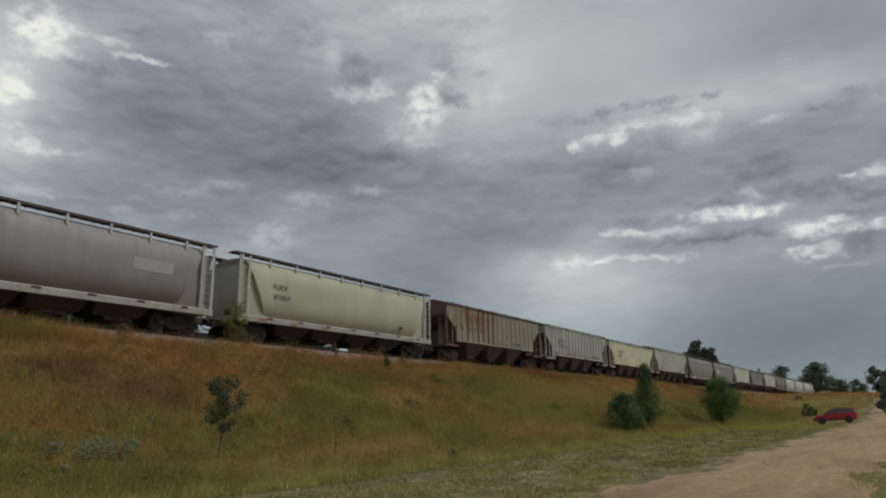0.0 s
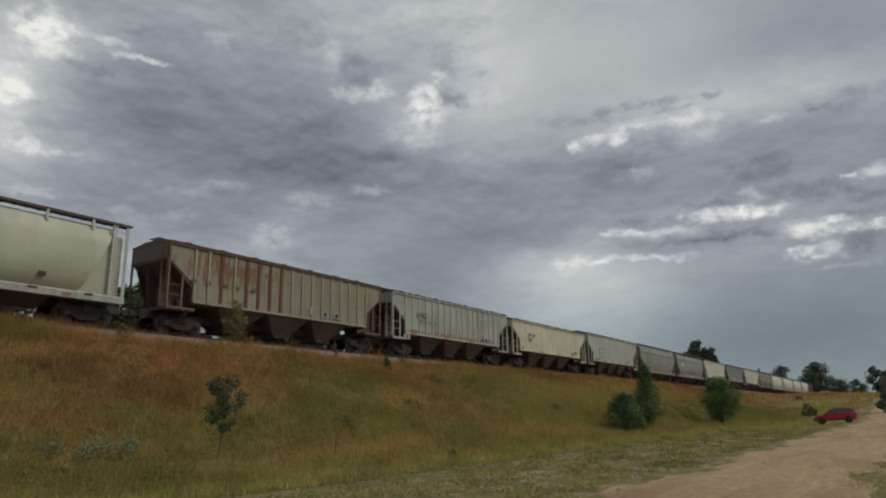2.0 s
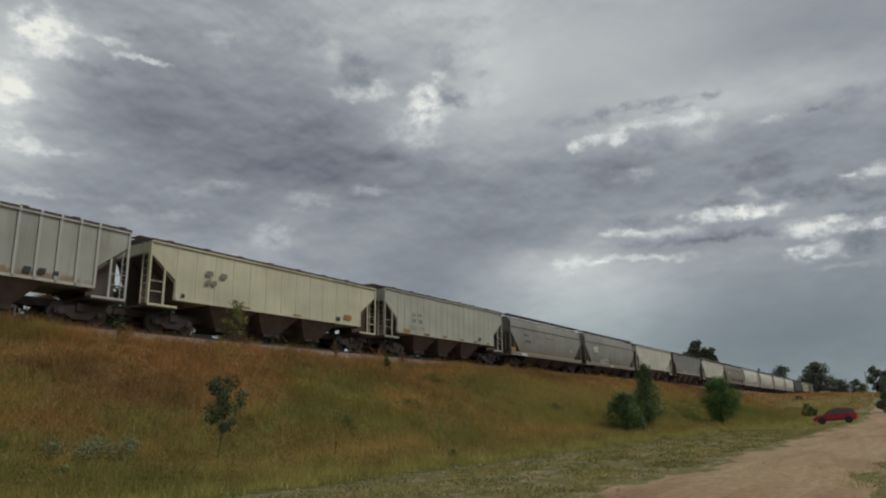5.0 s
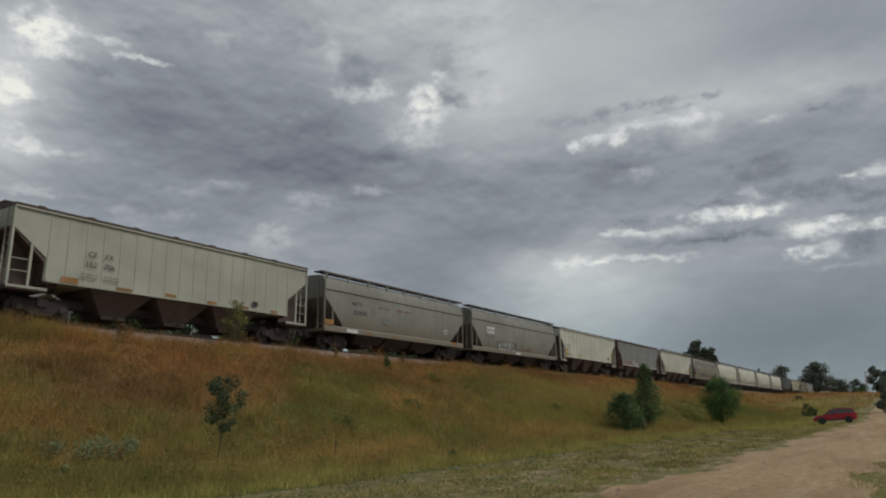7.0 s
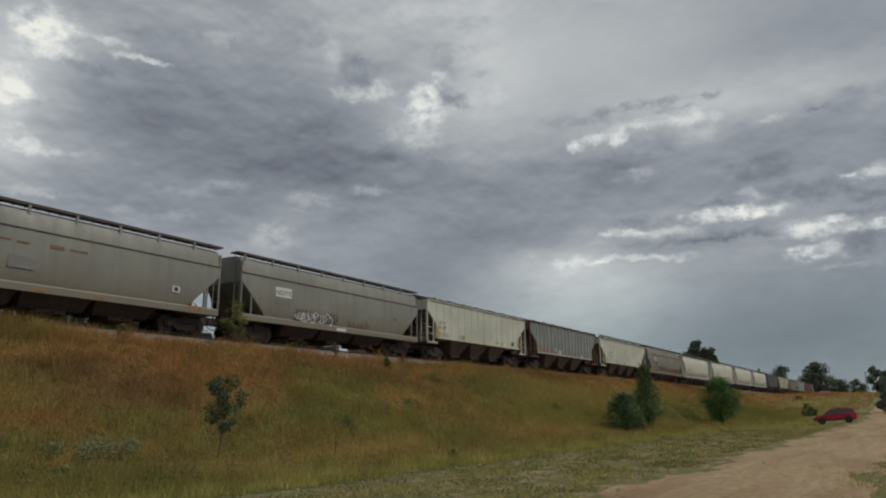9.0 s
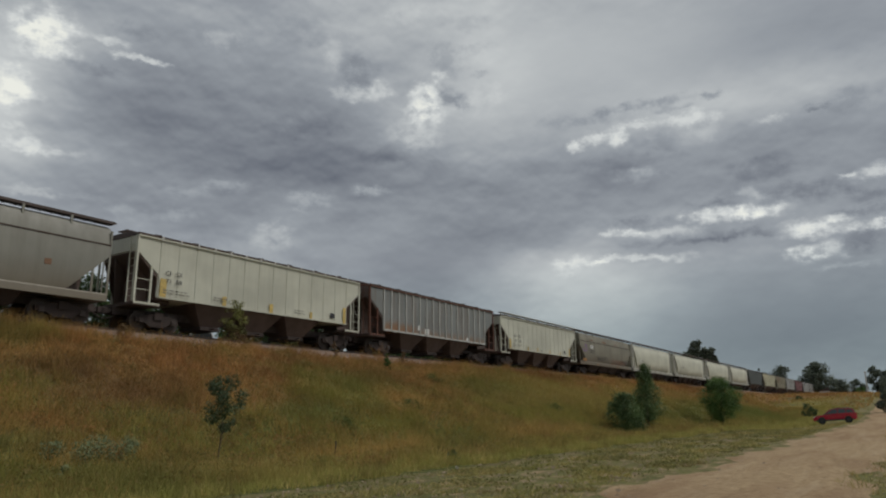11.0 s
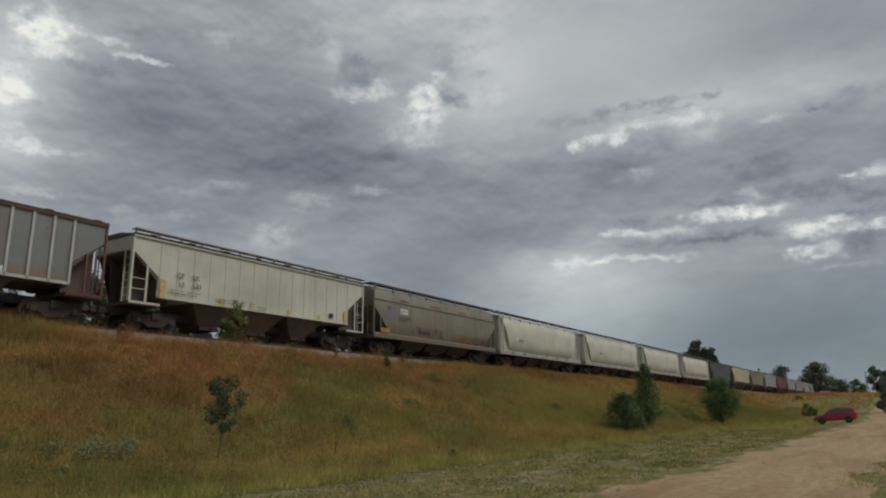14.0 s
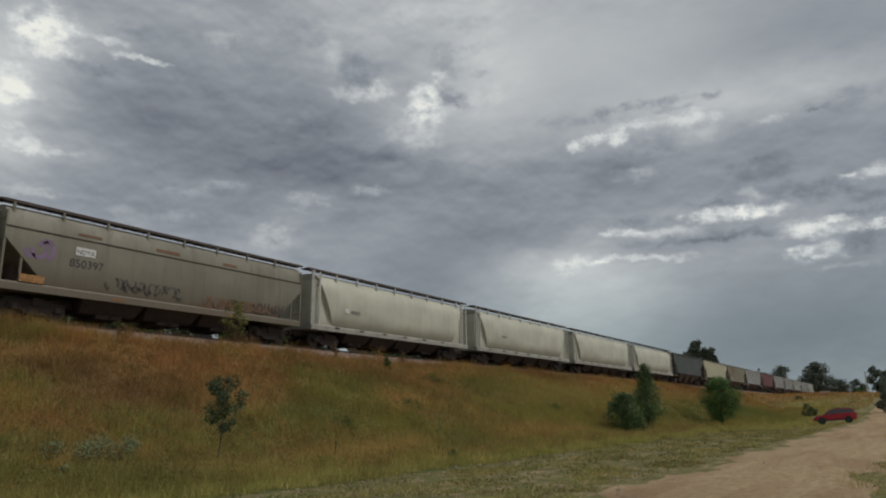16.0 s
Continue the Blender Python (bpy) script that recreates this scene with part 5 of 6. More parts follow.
    tail = (("white_barrel", None), ("white_barrel", None), ("dark_green", P["dark_green"]), ("cream", RIB_CREAM), ("rusty_cream", RIB_CREAM), ("far_grey", RIB_GREY), ("red_brown", P["red_brown"]),
            ("far_grey", RIB_GREY), ("far_grey", RIB_GREY), ("pale", RIB_GREY), ("far_grey", RIB_GREY), ("white", RIB_WHITE), ("far_grey", RIB_GREY), ("pale", RIB_GREY))
    words = {"white": "white ribbed hopper car", "dark_green": "dark green ribbed hopper car", "cream": "cream ribbed hopper car", "rusty_cream": "rust-streaked cream hopper car",
             "far_grey": "weathered grey ribbed hopper car", "red_brown": "red-brown ribbed hopper car", "pale": "pale grey ribbed hopper car"}
    for (key, rib), f, r in zip(tail, joints, joints[1:]):
        if key == "white_barrel":
            c = barrel_hopper(r - f - 1.2, 0.6, P[key], P[key], SILL, BRIGHT_POST, "off-white barrel-sided hopper car far along the train")
        else:
            c = ribbed_hopper(r - f - 1.2, 0.6, 4.45, P[key], END_RUST_SHADE, rib, 12, words[key] + " far along the train", detail=False)
        couple(c, f, r)


build_train()


def motions():
    for car, s in CARS:
        walk(car, [(t, pose(s - gone(t), TRACK_Y, RAIL_Z)) for t in range(0, 17)])
    # every wheelset rolls alike: one roll for the leading axles, one for the trailing ones
    first = {}
    for s, w in TRUCKS:
        if s not in first:
            walk(w, [(k / FPS, pose(s, 0, 0.457) @ Matrix.Rotation(-gone(k / FPS) / 0.457, 4, "Y")) for k in range(0, 16 * FPS + 1)])
            first[s] = w
        else:
            src = first[s].animation_data
            w.rotation_mode = "QUATERNION"
            w.animation_data_create()
            w.animation_data.action = src.action
            w.animation_data.action_slot = src.action_slot


# ---- plants ----
RNG = np.random.default_rng(7)


def m_grass(name, dry_a, dry_b, green_a, green_b, lo=0.66, hi=0.92, lift=0.11):
    """Blades: dry or green by patches over the bank, each blade a little different."""
    m, nt, b = mat_base(name)
    tc = nd(nt, "ShaderNodeTexCoord").outputs["Object"]
    sep = nd(nt, "ShaderNodeSeparateXYZ", [(0, tc)])
    isl = nd(nt, "ShaderNodeNewGeometry").outputs["Random Per Island"]
    patch = n_noise(nt, 0.16, 5, 0.6, (0.7, 1.2, 1.0), tc, 2.0)
    red = n_noise(nt, 0.11, 4, 0.6, (0.8, 1.2, 1.0), tc, 40.0)
    dry = n_ramp(nt, isl, [(0.0, dry_a), (1.0, dry_b)])
    dry = n_mix(nt, n_math(nt, "MULTIPLY", n_step(nt, red, 0.46, 0.60), 0.75), dry, (0.25, 0.12, 0.055))
    green = n_ramp(nt, isl, [(0.0, green_a), (0.8, green_b), (1.0, dry_b)])
    up = n_math(nt, "ADD", n_math(nt, "MULTIPLY", sep.outputs[2], lift), n_math(nt, "MULTIPLY", patch, 1.15))
    up = n_math(nt, "ADD", up, n_math(nt, "MULTIPLY", n_math(nt, "SUBTRACT", isl, 0.5), 0.22))
    c = n_mix(nt, n_step(nt, up, lo, hi), green, dry)
    mott = n_noise(nt, 1.0, 5, 0.68, (0.8, 1.1, 0.6), tc, 60.0)
    c = n_mix(nt, n_math(nt, "MULTIPLY", n_step(nt, mott, 0.50, 0.62), 0.7), c, (0.165, 0.115, 0.05))
    c = n_mix(nt, n_math(nt, "MULTIPLY", n_step(nt, mott, 0.46, 0.32), 0.6), c, (0.60, 0.40, 0.15))
    tufts = n_noise(nt, 0.42, 5, 0.6, (0.8, 1.2, 0.6), tc, 91.0)
    c = n_mix(nt, n_math(nt, "MULTIPLY", n_step(nt, tufts, 0.52, 0.62), 0.5), c, FRESH)
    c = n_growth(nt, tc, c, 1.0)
    nt.links.new(c, b.inputs["Base Color"])
    thin(nt, b, c, 0.4)
    b.inputs["Roughness"].default_value = 0.8
    b.inputs["Specular IOR Level"].default_value = 0.15
    return m


def blades(x, y, per, h0, h1, width, lean=0.35, zf=land, loose=0.06):
    """Tufts of single blades; returns points and triangles."""
    n = len(x)
    tall = np.repeat(RNG.uniform(0.55, 1.25, n), per)
    x, y = np.repeat(x, per), np.repeat(y, per)
    k = n * per
    bx = x + RNG.normal(0, loose + width, k)
    by = y + RNG.normal(0, loose + width, k)
    bz = zf(bx, by) - 0.02
    clump = 0.75 + 0.5 * (0.5 + 0.5 * np.sin(bx * 1.1 + 2 * np.sin(by * 0.9))) * (0.6 + 0.8 * np.sin(bx * 0.37 + by * 0.51) ** 2)
    h = RNG.uniform(h0, h1, k) * clump * tall
    a = RNG.uniform(0, 2 * np.pi, k)
    w = width * RNG.uniform(0.6, 1.3, k) * 0.5
    tilt = RNG.normal(0, lean, (k, 2)) * h[:, None]
    dx, dy = np.cos(a) * w, np.sin(a) * w
    v = np.empty((k, 3, 3), np.float32)
    v[:, 0] = np.stack([bx - dx, by - dy, bz], 1)
    v[:, 1] = np.stack([bx + dx, by + dy, bz], 1)
    v[:, 2] = np.stack([bx + tilt[:, 0], by + tilt[:, 1], bz + h], 1)
    return v.reshape(-1, 3), np.arange(k * 3).reshape(-1, 3)


def scatter(n, x0, x1, y0, y1):
    return RNG.uniform(x0, x1, n), RNG.uniform(y0, y1, n)


def field(name, label, n, area, per, h0, h1, width, mat, keep=None, lean=0.35, loose=0.06):
    x, y = scatter(n, *area)
    ok = x > 0.40 * y - 2.5
    if keep is not None:
        ok &= keep(x, y)
    v, f = blades(x[ok], y[ok], per, h0, h1, width, lean, land, loose)
    ob = new(name, raw_mesh(name, v, f, mat))
    tagged(ob, label, "grass", kind="stuff")
    return ob


def weeds(name, label, n, area, per, h0, h1, size, mat, keep):
    """Broad-leaved weeds: loose handfuls of small leaves at their own heights over the ground."""
    x, y = scatter(n, *area)
    ok = (x > 0.40 * y - 2.5) & keep(x, y)
    x, y = x[ok], y[ok]
    k = len(x) * per
    top = np.repeat(RNG.uniform(h0, h1, len(x)), per)
    px = np.repeat(x, per) + RNG.normal(0, 0.11, k)
    py = np.repeat(y, per) + RNG.normal(0, 0.11, k)
    p = np.stack([px, py, land(px, py) + top * RNG.uniform(0.35, 1.0, k)], 1)
    a = RNG.normal(size=(k, 3))
    a /= np.linalg.norm(a, axis=1)[:, None]
    b = np.cross(a, RNG.normal(size=(k, 3)))
    b /= np.linalg.norm(b, axis=1)[:, None]
    s = (size * RNG.uniform(0.5, 1.5, k))[:, None]
    v = np.stack([p - a * s, p - b * s * 0.5, p + a * s, p + b * s * 0.5], 1)
    ob = new(name, raw_mesh(name, v.reshape(-1, 3), np.arange(k * 4).reshape(-1, 4), mat))
    tagged(ob, label, "weeds", kind="stuff")
    return ob


def m_weed(name, stops, dim=1.0):
    """Leaves in several tones, each island its own, in drifts over the bank."""
    m, nt, b = mat_base(name)
    tc = nd(nt, "ShaderNodeTexCoord").outputs["Object"]
    isl = nd(nt, "ShaderNodeNewGeometry").outputs["Random Per Island"]
    drift = n_noise(nt, 0.5, 4, 0.6, (0.8, 1.2, 0.6), tc, 23.0)
    pick = n_math(nt, "ADD", n_math(nt, "MULTIPLY", isl, 0.35), n_math(nt, "MULTIPLY", n_step(nt, drift, 0.34, 0.66), 0.65))
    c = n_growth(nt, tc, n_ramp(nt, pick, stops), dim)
    nt.links.new(c, b.inputs["Base Color"])
    thin(nt, b, c, 0.3)
    b.inputs["Roughness"].default_value = 0.8
    b.inputs["Specular IOR Level"].default_value = 0.15
    return m


def ragged(x, y, at, amp):
    return y > at + amp * (np.sin(x * 0.8) + 0.6 * np.sin(x * 2.3 + 1) + 0.5 * np.sin(x * 5.1))


BANK_GRASS = m_grass("bank_grass", (0.38, 0.18, 0.066), (0.61, 0.36, 0.135), (0.235, 0.215, 0.06), (0.49, 0.41, 0.12), 0.63, 0.95, 0.09)
BANK_WEED = m_weed("bank_weed", [(0.05, (0.15, 0.125, 0.05)), (0.35, (0.19, 0.19, 0.065)), (0.6, (0.30, 0.195, 0.08)), (0.95, (0.40, 0.19, 0.085))], 0.8)
SEED_HEAD = m_weed("seed_head", [(0.05, (0.30, 0.14, 0.065)), (0.5, (0.46, 0.225, 0.088)), (0.95, (0.54, 0.32, 0.13))])
VERGE_LEAF = m_weed("verge_leaf", [(0.05, (0.13, 0.135, 0.055)), (0.5, (0.22, 0.215, 0.08)), (0.95, (0.36, 0.29, 0.125))])
LOW_GRASS = m_grass("low_grass", (0.60, 0.40, 0.15), (0.78, 0.57, 0.25), (0.27, 0.265, 0.07), (0.50, 0.46, 0.14), 0.78, 1.08, 0.05)
VERGE_WEED = m_grass("verge_weed", (0.44, 0.36, 0.16), (0.66, 0.53, 0.26), (0.20, 0.195, 0.07), (0.44, 0.40, 0.15), 0.6, 0.9, 0.0)


def on_bank(x, y):
    # the ballast shoulder shows bare along one stretch of the crest
    bare = (x > 17) & (x < 43 + 1.5 * np.sin(y * 3)) & (y > 27.75 + 0.25 * np.sin(x * 1.7) + 0.2 * np.sin(x * 4.3))
    return (y > 13.2) & (y < 28.5) & ~bare


def build_grass():
    field("bank_grass", "short dry orange-brown and green grass on the embankment", 24000, (2, 62, 13, 29), 5, 0.14, 0.34, 0.026, BANK_GRASS, on_bank)
    field("bank_tufts", "tall dry orange-brown and green tufts on the embankment", 9000, (2, 62, 13, 28.2), 16, 0.22, 0.62, 0.024, BANK_GRASS, on_bank, 0.42, 0.10)
    weeds("bank_weeds", "leafy brown, rust-red and green weeds over the embankment", 9500, (2, 66, 13.5, 28.1), 12, 0.16, 0.55, 0.034, BANK_WEED, on_bank)
    weeds("seed_heads", "rust-orange seed heads standing over the dry grass", 5200, (2, 60, 18.0, 28.2), 9, 0.30, 0.66, 0.024, SEED_HEAD, lambda x, y: on_bank(x, y) & (np.sin(x * 0.31 + 1.2 * np.sin(y * 0.45)) + np.sin(y * 0.62 + x * 0.11) > -0.35))
    field("bank_grass", "tall dry orange-brown grass on the far embankment", 15000, (60, 135, 13, 29), 5, 0.26, 0.55, 0.05, BANK_GRASS, on_bank)
    field("bank_grass", "dry yellow grass on the distant rise", 12000, (130, 260, -30, 29), 4, 0.3, 0.6, 0.10, BANK_GRASS, lambda x, y: (y > 6) | (x > 165))
    field("crest_grass", "straw-coloured grass fringe along the ballast", 5200, (6, 110, 27.0, 28.6), 5, 0.34, 0.70, 0.03, BANK_GRASS, lambda x, y: (x < 17.5 + np.sin(y * 5)) | (x > 43 + np.sin(y * 4)))
    field("crest_grass", "short dry grass at the edge of the ballast", 2600, (16, 46, 27.2, 28.4), 5, 0.10, 0.30, 0.022, BANK_GRASS, lambda x, y: y < 27.95 + 0.3 * np.sin(x * 1.3 + 1) + 0.22 * np.sin(x * 3.7))
    field("crest_tufts", "tall straw-coloured tufts standing along the crest", 420, (8, 60, 26.8, 28.3), 26, 0.35, 0.95, 0.022, BANK_GRASS, lambda x, y: np.sin(x * 2.9) + np.sin(x * 1.1 + 2) > 0.4, 0.30)
    field("crest_grass", "tall unkempt dry grass and weeds at the bank's crest", 900, (9.5, 15.6, 26.8, 28.3), 9, 0.45, 0.85, 0.026, BANK_GRASS, lambda x, y: RNG.random(len(x)) < 1 - 0.75 * smooth_step(12.8, 15.4, x), 0.28)
    field("low_grass", "short green and yellow grass at the foot of the bank", 24000, (2, 62, 11.0, 16), 5, 0.12, 0.34, 0.022, LOW_GRASS, lambda x, y: ragged(x, y, 11.95, 0.2) & (RNG.random(len(x)) < 1 - 0.5 * smooth_step(14, 16, y)))
    field("low_grass", "short green and yellow grass beside the gravel road", 10000, (60, 140, 9.0, 16), 5, 0.14, 0.36, 0.045, LOW_GRASS, lambda x, y: ragged(x, y, 9.8, 0.4))

    def weedy(x, y):
        q = np.sin(x * 1.1 + 1.7 * np.sin(y * 1.3)) + np.sin(y * 2.1 + 1.3 * np.sin(x * 0.6)) + 0.7 * np.sin(x * 3.3 + y * 2.7)
        return q > 0.25
    field("verge_weeds", "low grey-green weeds scattered over the gravel verge", 20000, (4, 60, 5.6, 11.3), 6, 0.04, 0.15, 0.03, VERGE_WEED, lambda x, y: weedy(x, y) & ragged(x, y, 5.7, 0.25), 0.8)
    field("verge_weeds", "low grey-green weeds beside the far road", 6000, (60, 125, 6.0, 10.5), 4, 0.05, 0.18, 0.06, VERGE_WEED, weedy, 0.8)
    weeds("verge_clumps", "small dark green leafy weeds over the gravel verge", 2300, (6, 60, 5.7, 11.9), 16, 0.04, 0.20, 0.032, VERGE_LEAF, lambda x, y: weedy(x * 1.3, y * 1.2 + 3))
    field("roadside_weeds", "sparse dry weeds on the near side of the road", 8000, (8, 70, -5, 2.6), 5, 0.04, 0.18, 0.03, VERGE_WEED, lambda x, y: weedy(x * 0.8 + 2, y) & (y < 0.25 + 0.9 * smooth_step(11, 18, x) * (1 - smooth_step(48, 75, x)) - 0.5 * np.sin(x * 0.21 + 0.5)), 0.7)


build_grass()


def build_stones():
    """Loose stones on the verge and the road's edge, one mesh."""
    n = 3200
    x, y = scatter(n, 6, 48, 1.0, 11.8)
    ok = (x > 0.4 * y) & (RNG.random(n) < np.where(y > 5.6, 1.0, 0.35))
    x, y = x[ok], y[ok]
    r = RNG.uniform(0.012, 0.05, len(x)) * np.where(RNG.random(len(x)) < 0.08, 1.8, 1.0)
    base = np.array([(1, 0, 0), (0.3, 0.95, 0), (-0.9, 0.5, 0), (-0.7, -0.7, 0), (0.4, -0.9, 0), (0.1, 0.05, 0.75)])
    a = RNG.uniform(0, 6.28, len(x))
    v = np.empty((len(x), 6, 3))
    v[:, :, 0] = x[:, None] + r[:, None] * (base[:, 0] * np.cos(a)[:, None] - base[:, 1] * np.sin(a)[:, None])
    v[:, :, 1] = y[:, None] + r[:, None] * (base[:, 0] * np.sin(a)[:, None] + base[:, 1] * np.cos(a)[:, None])
    v[:, :, 2] = land(x, y)[:, None] + 0.015 + r[:, None] * base[:, 2]
    tri = np.array([(0, 1, 5), (1, 2, 5), (2, 3, 5), (3, 4, 5), (4, 0, 5)])
    f = (np.arange(len(x)) * 6)[:, None, None] + tri[None]
    m, nt, b = mat_base("loose_stone")
    isl = nd(nt, "ShaderNodeNewGeometry").outputs["Random Per Island"]
    nt.links.new(n_ramp(nt, isl, [(0.0, (0.15, 0.11, 0.075)), (0.6, (0.25, 0.185, 0.12)), (1.0, (0.33, 0.26, 0.18))]), b.inputs["Base Color"])
    b.inputs["Roughness"].default_value = 0.9
    ob = new("loose_stones", raw_mesh("loose_stones", v.reshape(-1, 3), f.reshape(-1, 3), m))
    tagged(ob, "loose pale stones scattered over the gravel verge", "stones", kind="stuff")


build_stones()


def leaves(rng, clumps, n, size):
    """Many small leaf pieces about the clumps; thinner inside than at the skin."""
    w = np.array([c[3] * c[4] + c[4] * c[5] for c in clumps])
    k = rng.choice(len(clumps), n, p=w / w.sum())
    c = np.array(clumps)[k]
    d = rng.normal(size=(n, 3))
    d /= np.linalg.norm(d, axis=1)[:, None]
    p = c[:, :3] + d * c[:, 3:6] * (rng.random(n) ** 0.35)[:, None] * rng.uniform(0.9, 1.12, n)[:, None]
    nrm = d + rng.normal(0, 0.7, (n, 3)) + np.array([0, 0, 0.3])
    nrm /= np.linalg.norm(nrm, axis=1)[:, None]
    t = np.cross(nrm, rng.normal(size=(n, 3)))
    t /= np.linalg.norm(t, axis=1)[:, None]
    b = np.cross(nrm, t)
    s = (size * rng.uniform(0.6, 1.35, n))[:, None]
    v = np.stack([p - t * s, p - b * s * 0.55 + nrm * s * 0.12, p + t * s, p + b * s * 0.55 + nrm * s * 0.12], 1)
    return v.reshape(-1, 3), np.arange(n * 4).reshape(-1, 4)


def plant(kind, label, category, x, y, height, width, mat, seed, n=2500, leaf=0.09, base=0.25, shape="round", clumps=22, trunk=0.05, z=None, bark=None, lean=0.0, rough=1.0):
    """A woody plant: tapered trunk, limbs that reach into the leaf clumps, and an uneven crown."""
    rng = np.random.default_rng(seed)
    root = new(kind)
    root.location = (x, y, float(land(x, y)) if z is None else z)
    tagged(root, label, category)
    cl = []
    lo = base * height
    for k in range(clumps):
        u = (k + rng.random()) / clumps
        hz = lo + (height - lo) * u
        if shape == "round":
            env = math.sqrt(max(0.02, 1 - (2 * u - 1) ** 2))
        elif shape == "cone":
            env = max(0.08, (1 - u) ** 0.8) * min(1, 0.55 + u * 3)
        elif shape == "dome":
            env = math.sqrt(max(0.03, 1 - u ** 2.2))
        else:
            env = 0.55 + 0.45 * math.sin(u * 3.0)
        a = rng.uniform(0, 6.28)
        r = width / 2 * env * math.sqrt(rng.random()) * 0.80
        s = width * rng.uniform(0.12, 0.22) * (0.55 + 0.45 * env) * rough
        zc = min(hz, height - s * 0.6)
        cl.append((r * math.cos(a) + lean * u, r * math.sin(a), zc, s, s, s * rng.uniform(0.75, 1.1)))
    bm = bmesh.new()
    top = Vector((lean * 0.8, 0, height * 0.8))
    prev, pr = Vector((0, 0, -0.08)), trunk
    for i in range(1, 6):
        q = top * (i / 5) + Vector((rng.normal(0, width * 0.015), rng.normal(0, width * 0.015), 0))
        r = trunk * (1 - 0.16 * i)
        rod(bm, prev, q, pr, r, n=7)
        prev, pr = q, r
    for c in cl[:: max(1, len(cl) // 9)]:
        hz = max(0.12 * height, c[2] - height * rng.uniform(0.12, 0.25))
        s0 = top * min(1, hz / max(top.z, 0.01))
        rod(bm, s0, Vector(c[:3]), trunk * 0.45, trunk * 0.12, n=5)
    part("trunk", bm, bark or BARK, root)
    v, f = leaves(rng, cl, n, leaf)
    put("crown", raw_mesh("crown", v, f, mat), root)
    return root


LEAF_ELM = m_leaf("dark_green_leaf", (0.055, 0.090, 0.040), (0.12, 0.175, 0.07))
LEAF_BUSH = m_leaf("bush_leaf", (0.080, 0.130, 0.052), (0.185, 0.265, 0.10))
LEAF_OAK = m_leaf("mid_green_leaf", (0.070, 0.135, 0.040), (0.19, 0.29, 0.085))
LEAF_SAP = m_leaf("grey_green_leaf", (0.065, 0.095, 0.048), (0.150, 0.185, 0.088))
LEAF_SAGE = m_leaf("sagebrush_leaf", (0.19, 0.235, 0.115), (0.29, 0.335, 0.18))
# far foliage: distance haze is mixed into the leaf colour, paler and greyer
LEAF_FAR = m_leaf("hazed_distant_leaf", (0.105, 0.130, 0.100), (0.185, 0.215, 0.150))
LEAF_CREST = m_leaf("thin_crest_leaf", (0.15, 0.17, 0.055), (0.30, 0.29, 0.10))
LEAF_DEAD = m_leaf("dead_brown_leaf", (0.12, 0.075, 0.04), (0.27, 0.18, 0.09))
LEAF_BRIGHT = m_leaf("bright_green_leaf", (0.06, 0.11, 0.03), (0.14, 0.21, 0.06))


